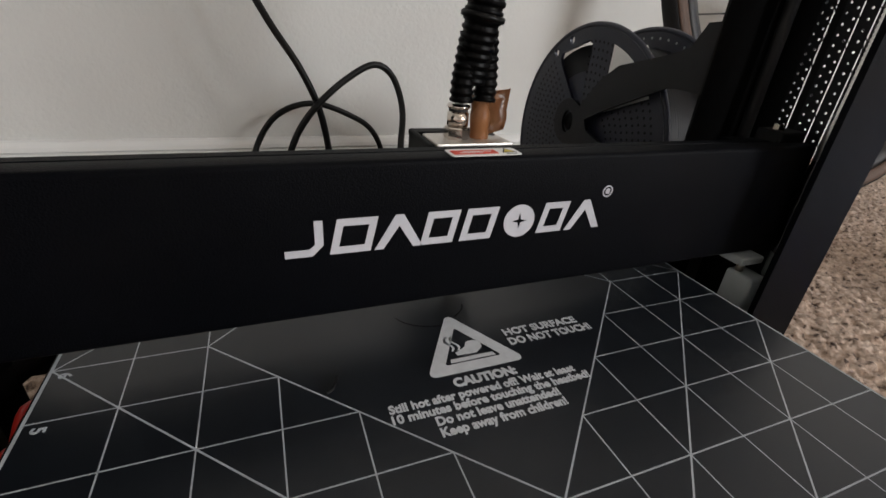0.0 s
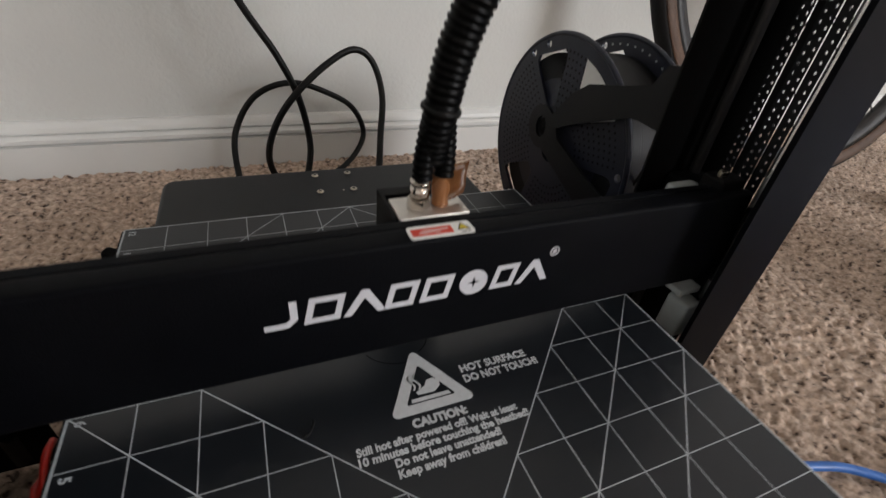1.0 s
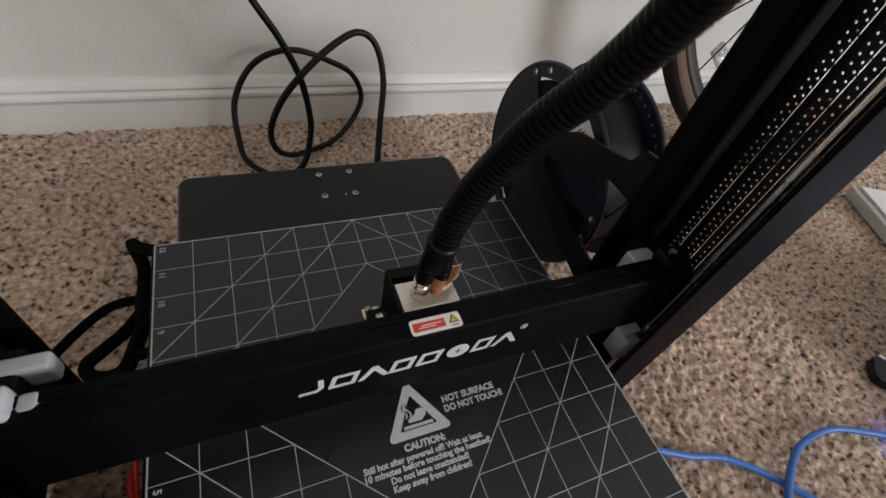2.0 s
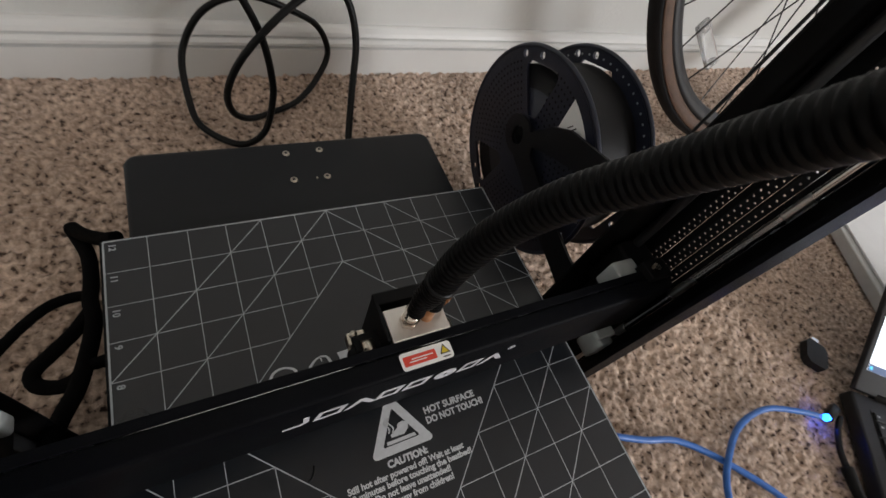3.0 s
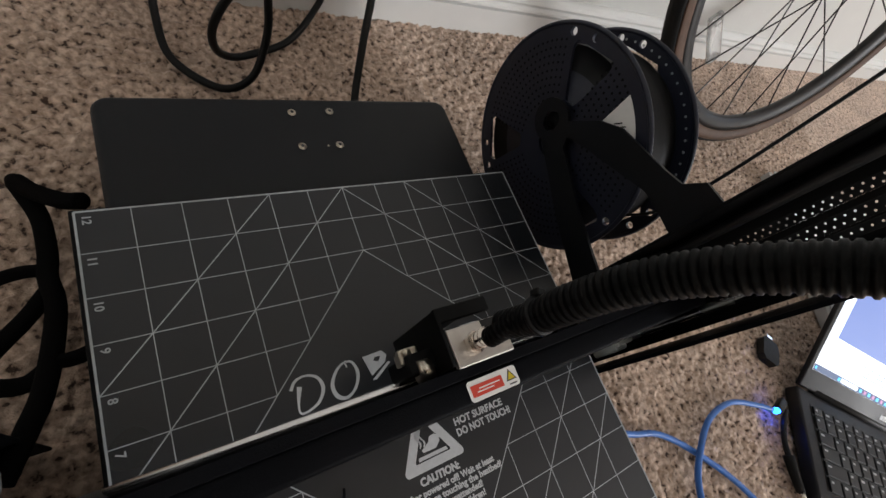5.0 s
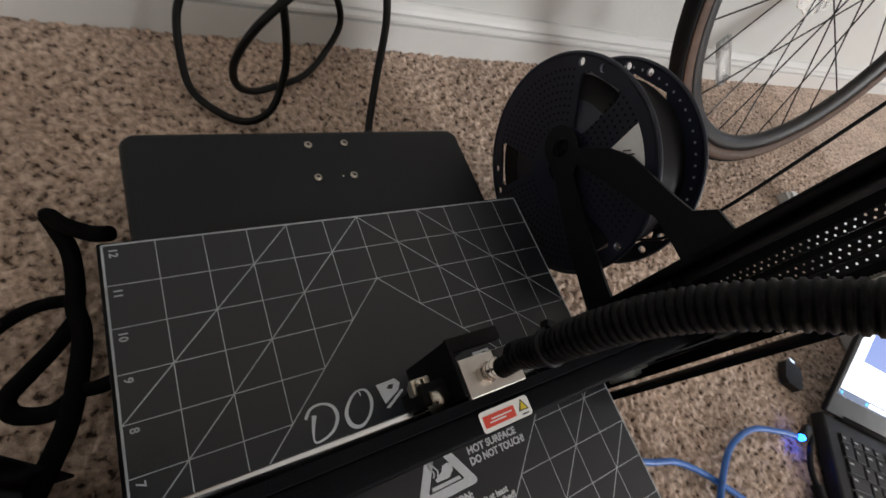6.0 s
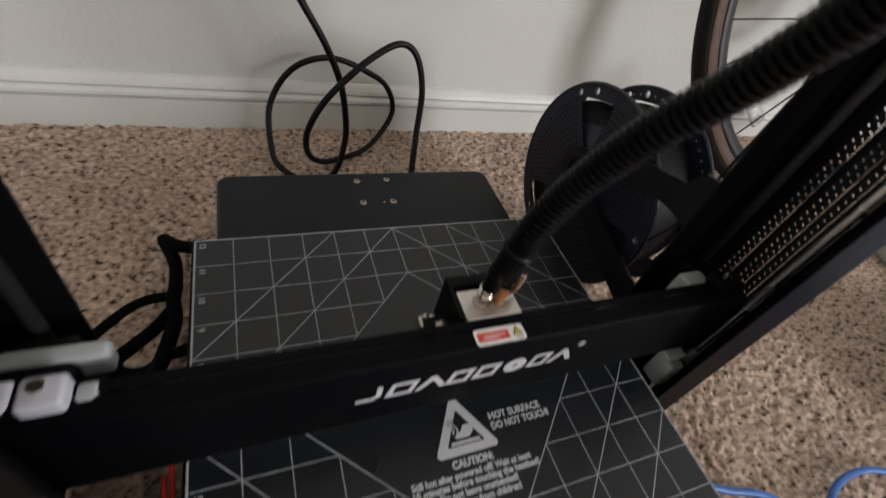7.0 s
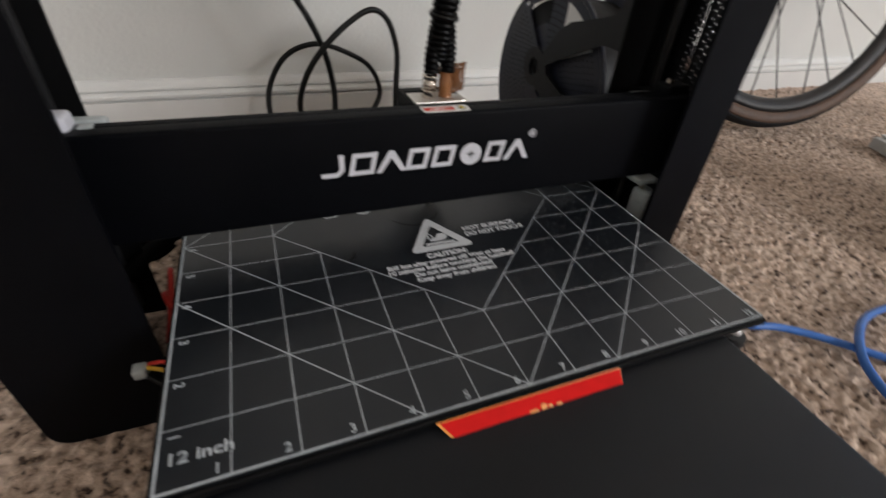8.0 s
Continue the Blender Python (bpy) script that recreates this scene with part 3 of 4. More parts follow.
def column(s):
    """Open steel channel; s is 1 on the right, -1 on the left."""
    def X(a, b):
        return (s * a, s * b) if s > 0 else (s * b, s * a)
    yf = -0.0350 if s > 0 else -0.0500
    x0, x1 = X(0.172, 0.2130) if s > 0 else X(0.168, 0.2360)
    plate = rounded(x0, x1, 0.001, COLUMN_TOP, 0.012, 5)
    # front plate takes the shaded powder-coat copy
    col = part("column", prism(plate, 0.0030, Matrix.Translation((0, yf, 0)) @ XZ), SHADED_POWDER, printer, "tall black steel column")
    yb = 0.0330 if s > 0 else 0.0460
    part("back_panel", box(*(X(0.165, 0.2130) if s > 0 else X(0.188, 0.2360)), yb, yb + 0.002, 0.004, COLUMN_TOP, 0.0006), POWDER_DARK, col)
    if s < 0:
        part("side_panel", box(*X(0.2345, 0.2360), yf, 0.0460, 0.004, COLUMN_TOP, 0.0004), POWDER_DARK, col)
    else:
        # side panel left open in three slots behind the perforated strips
        for y0, y1 in ((-0.0320, -0.0115), (-0.0055, -0.0040), (0.0040, 0.0085), (0.0155, 0.0330)):
            part("side_panel", box(0.2110, 0.2130, y0, y1, 0.004, COLUMN_TOP, 0.0004), POWDER_DARK, col)
        part("side_panel", box(0.2110, 0.2130, -0.0135, 0.0155, 0.004, 0.155, 0.0004), POWDER_DARK, col)
        for y0, y1, rows in ((-0.0115, -0.0055, 1), (-0.0040, 0.0040, 2), (0.0085, 0.0155, 2)):
            part("perforated_strip", perforated(y0, y1, 0.155, COLUMN_TOP - 0.004, 0.2102, rows, 0.0050, 0.00076), POWDER, col, "dark steel strip pierced with small round holes")["kind"] = "stuff"
    # left screw is coloured black for the shade in its channel
    part("lead_screw", tube([(s * 0.2025, -0.0200, 0.02), (s * 0.2025, -0.0200, 0.24), (s * 0.2025, -0.0200, COLUMN_TOP)], 0.0032, 0.0010, 10, lambda d: 1 + 0.10 * math.sin(d * 3140)), STEEL if s > 0 else POWDER_DARK, col, "threaded steel lead screw", True)
    part("smooth_rod", rod((s * 0.201, yb - 0.0080, 0.02), (s * 0.201, yb - 0.0080, COLUMN_TOP), 0.0035, 16), RUBBER, col, "", True)
    # carriage that carries the beam's end
    car = part("end_carriage", box(*X(0.183, 0.2095), -0.0130, 0.0300, 0.118, 0.1620, 0.003, seg=3), POWDER_DARK, beam, "", True)
    if s > 0:
        part("carriage_block", box(0.166, 0.187, 0.0020, 0.0150, 0.1400, 0.1630, 0.002, seg=3), WHITE_PLASTIC, car, "grey-white plastic bearing block", True)
    part("carriage_clamp", box(*X(0.1820, 0.2020), -0.0090, 0.0060, 0.1620, 0.1725, 0.0012), POWDER_DARK, car)
    part("bolt", cyl(0.0030, 0.0028, Matrix.Translation((s * 0.1890, -0.0014, 0.1725)), 6), BRASS_SCREW, car, "hex bolt")
    return col, car


column_r, car_r = column(1)
column_l, car_l = column(-1)
# white blocks low on the right column
part("foot_block", box(0.1790, 0.1930, -0.0270, -0.0100, 0.0660, 0.0930, 0.002, seg=2), WHITE_PLASTIC, column_r, "grey-white plastic block", True)
part("foot_clip", box(0.1700, 0.1880, -0.0230, -0.0070, 0.1010, 0.1055, 0.001), WHITE_PLASTIC, column_r, "grey-white plastic clip")
part("foot_screw", cyl(0.0022, 0.007, Matrix.Translation((0.1830, -0.0150, 0.0930)), 8), BRASS_SCREW, column_r)
# white bearing blocks on the left end of the beam
for x0, x1, y0, y1, z0, z1, mt in ((-0.2105, -0.1715, 0.0150, 0.0240, 0.1480, 0.1635, WHITE_PLASTIC), (-0.2105, -0.1965, -0.0090, 0.0040, 0.1600, 0.1740, PURPLE_WHITE), (-0.1955, -0.1800, -0.0100, 0.0040, 0.1600, 0.1740, PURPLE_WHITE),
                                   (-0.1795, -0.1710, -0.0080, 0.0020, 0.1590, 0.1675, WHITE_PLASTIC)):
    part("carriage_block", box(x0, x1, y0, y1, z0, z1, 0.0022, seg=3), mt, car_l, "grey-white nylon block", True)
part("cap_bolt", cyl(0.0042, 0.0040, Matrix.Translation((-0.1990, -0.0100, 0.1600)) @ pose(0, 0, 0, 65, 0, 0), 20, bevel=0.0006), BRASS_SCREW, car_l, "shiny cap-head bolt", True)
# socket's shade painted as a flat black hexagon
part("bolt_recess_shade", cyl(0.0018, 0.0003, Matrix.Translation((-0.1990, -0.0137, 0.1617)) @ pose(0, 0, 0, 65, 0, 0), 6), PRINT_SHADE_BLACK, car_l)

# wires on the left side under the beam
wires = part("heater_lead", tube([(-0.168, -0.036, 0.048), (-0.1635, -0.022, 0.066), (-0.1620, -0.008, 0.077), (-0.1650, 0.006, 0.070)], 0.0016, 0.004, 10), RED_WIRE, bed, "red heater wire", True)
part("wire", tube([(-0.160, -0.030, 0.060), (-0.1665, -0.018, 0.068), (-0.1690, -0.004, 0.060)], 0.0016, 0.004, 8), RED_WIRE, bed, "red wire", True)
conn = part("connector", box(-0.1755, -0.1690, -0.0755, -0.0685, 0.0645, 0.0705, 0.0012, seg=2), WHITE_PLASTIC, printer, "white plastic connector", True)
part("yellow_wire", tube([(-0.170, -0.072, 0.069), (-0.164, -0.073, 0.067), (-0.153, -0.078, 0.062)], 0.0011, 0.003, 8), YELLOW_WIRE, conn, "yellow wire", True)
part("black_wire", tube([(-0.170, -0.074, 0.066), (-0.163, -0.078, 0.060), (-0.150, -0.086, 0.054)], 0.0013, 0.003, 8), CORD, conn, "black wire", True)
part("red_wire", tube([(-0.170, -0.070, 0.068), (-0.164, -0.070, 0.069), (-0.153, -0.073, 0.068)], 0.0011, 0.003, 8), RED_WIRE, conn, "red wire", True)

# ---- print head ----
block = part("hot_end_block", box(-0.0140, 0.0205, -0.0010, 0.0185, 0.1690, 0.1725, 0.0006), ALU, printer, "silver aluminium mounting plate")
for k in range(7):
    part("cooling_fin", box(-0.0125, 0.0190, 0.0080, 0.0175, 0.1420 + k * 0.0038, 0.1434 + k * 0.0038, 0.0003), ALU, block)
part("heat_core", box(-0.0100, 0.0170, 0.0100, 0.0160, 0.1250, 0.1690, 0.0008), ALU, block)
part("nozzle", cyl(0.0014, 0.012, Matrix.Translation((0.004, 0.013, 0.0900)), 12, r2=0.005), BRASS_SCREW, block, "brass nozzle", True)
part("heater_block", box(-0.0060, 0.0140, 0.0070, 0.0200, 0.1020, 0.1130, 0.001), ALU, block, "aluminium heater block")
# slot's dark inside painted as a thin black patch on the plate
part("plate_slot_shade", box(0.0065, 0.0185, 0.0125, 0.0182, 0.1726, 0.1729), PRINT_SHADE_BLACK, block)
fit_m = Matrix.Translation((-0.0020, 0.0085, 0.1725))
fitting = part("push_fitting", cyl(0.0056, 0.0050, fit_m, 6, bevel=0.0005), NICKEL, block, "nickel-plated push-in tube fitting")
part("fitting_body", cyl(0.0045, 0.0062, fit_m @ Matrix.Translation((0, 0, 0.005)), 28, bevel=0.0005), NICKEL, fitting, "", True)
part("fitting_groove", cyl(0.0040, 0.0012, fit_m @ Matrix.Translation((0, 0, 0.0112)), 28), PRINT_SHADE_BLACK, fitting, "", True)
part("fitting_collar", cyl(0.0048, 0.0016, fit_m @ Matrix.Translation((0, 0, 0.0124)), 28, bevel=0.0004), NICKEL, fitting, "", True)
part("feed_tube", tube([(-0.0020, 0.0085, 0.184), (-0.0010, 0.0095, 0.190), (0.002, 0.012, 0.197)], 0.0020, 0.002, 14), WHITE_PLASTIC, fitting, "white feed tube", True)
# black fan shroud behind and beside the plate
shroud = part("fan_shroud", box(-0.0165, -0.0140, 0.0010, 0.0300, 0.1120, 0.1720, 0.0010), POWDER_DARK, block, "black printed fan shroud")
part("shroud_back", box(-0.0140, 0.0160, 0.0275, 0.0300, 0.1120, 0.1690, 0.0010), POWDER_DARK, shroud)
part("shroud_top", box(-0.0165, 0.0160, 0.0225, 0.0305, 0.1690, 0.1720, 0.0008), POWDER_DARK, shroud)
part("shroud_bracket", box(-0.0140, -0.0128, 0.0185, 0.0300, 0.1180, 0.1600, 0.0004), POWDER_DARK, shroud)
part("fan_screw", cyl(0.0022, 0.0020, Matrix.Translation((-0.0290, 0.0165, 0.153)), 12), BRASS_SCREW, block, "", True)
part("belt_clamp", box(-0.0330, -0.0220, 0.0110, 0.0190, 0.1450, 0.1530, 0.001), BRASS_SCREW, block, "stained metal belt clamp")
part("clamp_leg", box(-0.0295, -0.0265, 0.0080, 0.0110, 0.1380, 0.1530, 0.0006), STEEL, block)
part("side_bracket", box(-0.0310, -0.0140, 0.0040, 0.0150, 0.1280, 0.1570, 0.0012), POWDER_DARK, block)
for x in (-0.0240, 0.0235):
    part("rod_bearing", rod((x - 0.003, 0.0045, 0.1560), (x + 0.003, 0.0045, 0.1560), 0.0062, 20), BRASS_SCREW, block, "tarnished bearing end", True)
# brown heat tape folded round the heater wires
flag = bmesh.new()
g = [[flag.verts.new((0.0060 + 0.0040 * i + 0.0006 * math.sin(j * 2.0), 0.0080 + 0.0009 * math.sin(i * 2.1 + j) + 0.0022 * i * 0.35, 0.1732 + 0.0044 * j + 0.0005 * i)) for i in range(5)] for j in range(5)]
for a, b in zip(g, g[1:]):
    for i in range(4):
        flag.faces.new((a[i], a[i + 1], b[i + 1], b[i]))
bmesh.ops.solidify(flag, geom=list(flag.faces), thickness=0.0005)
part("heat_tape", flag, KAPTON, block, "crumpled brown polyimide tape flag", True)
part("taped_lead", tube([(0.0090, 0.0095, 0.1690), (0.0088, 0.0098, 0.180), (0.0085, 0.0105, 0.190)], 0.0042, 0.002, 14, lambda d: 1 + 0.06 * math.sin(d * 700)), KAPTON, block, "wires wrapped in brown tape", True)
part("heater_wire", tube([(0.0072, 0.0062, 0.188), (0.0075, 0.0075, 0.193), (0.0072, 0.0095, 0.199)], 0.0011, 0.002, 8), RED_WIRE, block, "red wire", True)

block.location = (0.006, 0.002, -0.0046)

RIDGE = 0.0031
HOSE_PATH = [(0.0085, 0.0120, 0.191), (0.0095, 0.0085, 0.211), (0.0120, 0.0072, 0.231), (0.0168, 0.0050, 0.2505), (0.0226, 0.0004, 0.270), (0.0280, -0.0083, 0.2932), (0.0338, -0.0193, 0.3145), (0.0345, -0.0325, 0.339), (0.0280, -0.0520, 0.374), (0.0140, -0.0700, 0.418), (0.0, -0.0900, 0.46)]


def ridges(d):
    return (0.93 + 0.07 * (1 if math.sin(d * 2 * math.pi / RIDGE) > -0.1 else -0.4)) * (0.86 + 0.14 * min(1, d / 0.04))


hose = part("wire_hose", tube(HOSE_PATH, 0.0079, 0.0005, 22, ridges), HOSE, printer, "black corrugated wiring hose", True)
part("hose_branch", tube([(0.0042, 0.0092, 0.1830), (0.0045, 0.0095, 0.1920), (0.0072, 0.0110, 0.2080)], 0.0050, 0.0006, 16, lambda d: 0.92 + 0.08 * math.sin(d * 2 * math.pi / RIDGE)), HOSE, hose, "", True)
part("hose_branch", tube([(0.0148, 0.0100, 0.1830), (0.0152, 0.0110, 0.1920), (0.0140, 0.0115, 0.2080)], 0.0050, 0.0006, 16, lambda d: 0.92 + 0.08 * math.sin(d * 2 * math.pi / RIDGE)), HOSE, hose, "", True)
TIE_TURN = -90
tie_m = along((0.0097, 0.0084, 0.213), (0.0110, 0.0078, 0.223))
tie = part("cable_tie", cyl(0.0086, 0.0024, tie_m, 24, bevel=0.0004), CORD, hose, "black cable tie", True)
part("tie_head", box(-0.0025, 0.0025, 0.0078, 0.0116, -0.001, 0.0042, 0.0006, m=tie_m @ pose(0, 0, 0, 0, 0, TIE_TURN)), CORD, tie)

# ---- spool holder and spool ----
def holder():
    """Bent steel arm: a round eye, an upper arm and a lower leg that part towards the column."""
    m = Matrix.Translation((0.1760, 0, 0)) @ YZ
    eye = (0.166, 0.142)
    outline = [(eye[0] + 0.019 * math.cos(radians(a)), eye[1] + 0.019 * math.sin(radians(a))) for a in range(-110, 131, 12)]
    outline += [(0.135, 0.180), (0.118, 0.192), (0.075, 0.203), (0.060, 0.208), (0.052, 0.222), (0.036, 0.224), (0.036, 0.183), (0.060, 0.184), (0.070, 0.183), (0.128, 0.157), (0.144, 0.148)]
    outline += [(0.140, 0.140), (0.092, 0.125), (0.062, 0.119), (0.048, 0.116), (0.036, 0.114), (0.036, 0.084), (0.062, 0.091), (0.092, 0.099), (0.140, 0.117)]
    eye_hole = ring(18, 0.0075, *eye, ry=0.0095)
    arm = part("spool_arm", prism(outline, 0.0026, m, (eye_hole[::-1],)), POWDER, printer, "black steel spool arm forking towards the column")
    part("spool_axle", rod((0.1786, *eye), (0.262, *eye), 0.0072, 24), POWDER_DARK, arm, "", True)
    for z0, z1 in ((0.086, 0.112), (0.185, 0.222)):
        part("arm_bracket", box(0.1762, 0.2050, 0.0352, 0.0376, z0, z1, 0.001), POWDER_DARK, arm)
    return arm


holder()

SPOOL_C, SPOOL_R = (0.1575, 0.1240), 0.0955


def spool():
    """Filament reel: two pierced flanges, a wound core and a label on the outer flange."""
    sp = empty("filament_spool", "dark plastic filament spool wound with black filament", "spool", (0.214, *SPOOL_C))
    cy, cz = SPOOL_C

    def flange(x, label):
        m = Matrix.Translation((x, cy, cz)) @ YZ
        holes = [ring(20, 0.013)]
        for a0 in (70, 190, 310):
            w = []
            for r, half in ((0.037, 7), (0.041, 10), (0.074, 16.0), (0.080, 15.5), (0.0835, 13)):
                w.append((r, half))
            loop = [(r * math.cos(radians(a0 - h)), r * math.sin(radians(a0 - h))) for r, h in w] + [(r * math.cos(radians(a0 + h)), r * math.sin(radians(a0 + h))) for r, h in w[::-1]]
            holes.append(loop)
        for a in (52, 67, 172, 187, 292, 307):
            holes.append([(0.0885 * math.cos(radians(a)) + u, 0.0885 * math.sin(radians(a)) + v) for u, v in ring(12, 0.0034)])
        f = part("flange", prism(ring(96, SPOOL_R), 0.0028, m, [h[::-1] for h in holes]), SPOOL, sp, label)
        part("rim_bead", tube([(x + 0.0014, cy + (SPOOL_R - 0.0008) * math.cos(a), cz + (SPOOL_R - 0.0008) * math.sin(a)) for a in (2 * math.pi * k / 72 for k in range(73))], 0.0022, 0.02, 8), SPOOL, f, "", True)
        return f
    near = flange(0.1850, "pierced dark plastic flange")
    far = flange(0.2450, "pierced dark plastic flange")
    # flat dark dots paint the shade of small dimples, in fans between the windows
    dots = bmesh.new()
    for k in range(9):
        r = 0.036 + k * 0.0058
        for a0, a1 in ((84, 168), (204, 288), (324, 408)):
            n = int(radians(a1 - a0) * r / 0.0052)
            for j in range(n + 1):
                a = radians(a0 + (a1 - a0) * j / n)
                mm = Matrix.Translation((0.1842, cy + r * math.cos(a), cz + r * math.sin(a))) @ YZ
                vs = [dots.verts.new(mm @ Vector((u, v, 0.0006))) for u, v in ring(6, 0.0012)]
                dots.faces.new(vs)
    part("dimple_shade", dots, POWDER_DARK, near, "rows of tiny dimples, their shade painted as dark dots")
    # pale solid discs paint the light through small holes round the far flange's edge
    for k in range(40):
        a = radians(-70 + k * 6.0)
        part("bright_hole_disc", prism(ring(8, 0.0011), 0.0002, Matrix.Translation((0.2446, cy + 0.0880 * math.cos(a), cz + 0.0880 * math.sin(a))) @ YZ), WHITE_PLASTIC, far)
    part("core", rod((0.1878, cy, cz), (0.2450, cy, cz), 0.060, 48), SPOOL, sp, "", True)
    part("winding", tube([(0.1882, cy, cz), (0.2135, cy, cz), (0.2448, cy, cz)], 0.080, 0.0009, 64, lambda d: 1 + 0.006 * math.sin(d * 2 * math.pi / 0.0018 + 0.3)), FILAMENT, sp, "black filament wound on the core", True)
    lab_m = Matrix.Translation((0.1846, cy, cz)) @ YZ @ pose(0, 0, 0, 0, 0, 124) @ pose(0, 0, 0, 180)
    wedge = [(0.041, -0.003), (0.041, 0.003)] + [(0.084 * math.cos(radians(a)), 0.084 * math.sin(radians(a))) for a in range(20, -21, -4)]
    lab = part("spool_label", prism([(r * 1.0, s) for r, s in wedge], 0.0003, lab_m), LABEL, near, "white wedge-shaped paper label with a bar code")
    for k in range(13):
        w = (0.0004, 0.0009, 0.0006)[k % 3]
        part("code_bar", prism([(0.060 + k * 0.0013, -0.004), (0.060 + k * 0.0013 + w, -0.004), (0.060 + k * 0.0013 + w, 0.003), (0.060 + k * 0.0013, 0.003)], 0.0001, lab_m @ Matrix.Translation((0, 0, 0.0003))), PRINT_SHADE_BLACK, lab)
    for k, w in enumerate((0.010, 0.007)):
        part("print_bar", prism([(0.066, 0.006 + k * 0.003), (0.066 + w, 0.006 + k * 0.003), (0.066 + w, 0.007 + k * 0.003), (0.066, 0.007 + k * 0.003)], 0.0001, lab_m @ Matrix.Translation((0, 0, 0.0003))), PRINT_SHADE_BLACK, lab)
    part("loose_filament", tube([(0.215, 0.080, 0.120), (0.200, 0.058, 0.170), (0.196, 0.054, 0.215), (0.215, 0.060, 0.285), (0.240, 0.069, 0.360), (0.262, 0.077, 0.430)], 0.0012, 0.006, 8), FILAMENT, sp, "thin black filament strand leading up", True)
    return sp


spool()

# ---- cords ----
cord = empty("power_cord", "black power cord looped against the baseboard behind the printer", "power cord", (0.05, 0.25, 0.0))
part("cord_run", tube([(0.052, 0.235, 0.050), (0.055, 0.262, 0.052), (0.066, 0.300, 0.085), (0.077, 0.335, 0.120), (0.070, 0.352, 0.152), (0.050, 0.353, 0.164), (0.020, 0.346, 0.151), (-0.0146, 0.334, 0.125), (-0.038, 0.331, 0.095), (-0.050, 0.334, 0.060),
                       (-0.046, 0.341, 0.030), (-0.030, 0.351, 0.012), (-0.008, 0.362, 0.007), (0.030, 0.380, 0.009), (0.062, 0.412, 0.018), (0.078, 0.430, 0.040), (0.066, 0.430, 0.072), (0.040, 0.424, 0.093), (-0.010, 0.424, 0.110), (-0.055, 0.420, 0.096),
                       (-0.083, 0.408, 0.056), (-0.086, 0.376, 0.018), (-0.078, 0.345, 0.008), (-0.046, 0.317, 0.007), (-0.020, 0.318, 0.020), (-0.007, 0.332, 0.052), (-0.006, 0.341, 0.080), (-0.014, 0.343, 0.121), (-0.031, 0.346, 0.160), (-0.056, 0.356, 0.200),
                       (-0.085, 0.375, 0.256), (-0.120, 0.405, 0.330), (-0.150, 0.440, 0.40)],
                      0.0036, 0.005, 12), CORD, cord, "", True)
part("plug_boot", tube([(0.052, 0.2412, 0.050), (0.0535, 0.253, 0.051), (0.055, 0.262, 0.052)], 0.0075, 0.002, 14, lambda d: 1 - 0.35 * d / 0.024), CORD, cord, "", True)

bundle = empty("cable_bundle", "black woven cable sleeve hanging beside the printer bed", "cable", (-0.18, 0.14, 0.0))
part("sleeve", tube([(-0.152, 0.180, 0.055), (-0.163, 0.187, 0.046), (-0.178, 0.201, 0.037), (-0.187, 0.213, 0.032), (-0.184, 0.205, 0.029), (-0.177, 0.184, 0.031), (-0.175, 0.158, 0.033), (-0.176, 0.142, 0.034), (-0.173, 0.122, 0.038), (-0.175, 0.096, 0.044), (-0.180, 0.069, 0.050), (-0.186, 0.052, 0.055), (-0.198, 0.030, 0.052)], 0.0054, 0.003, 14), SLEEVE, bundle, "", True)
part("branch_cable", tube([(-0.177, 0.148, 0.031), (-0.190, 0.149, 0.030), (-0.205, 0.146, 0.027), (-0.225, 0.136, 0.018), (-0.246, 0.116, 0.011), (-0.262, 0.090, 0.009)], 0.0040, 0.003, 12), SLEEVE, bundle, "", True)
part("branch_cable", tube([(-0.177, 0.134, 0.031), (-0.188, 0.121, 0.028), (-0.200, 0.107, 0.030), (-0.209, 0.094, 0.034), (-0.207, 0.085, 0.033), (-0.198, 0.081, 0.032), (-0.188, 0.080, 0.035), (-0.179, 0.084, 0.040)], 0.0050, 0.003, 12), SLEEVE, bundle, "", True)
part("bed_lead", tube([(-0.176, 0.086, 0.044), (-0.166, 0.084, 0.049), (-0.152, 0.085, 0.056)], 0.0042, 0.003, 12), SLEEVE, bundle, "", True)

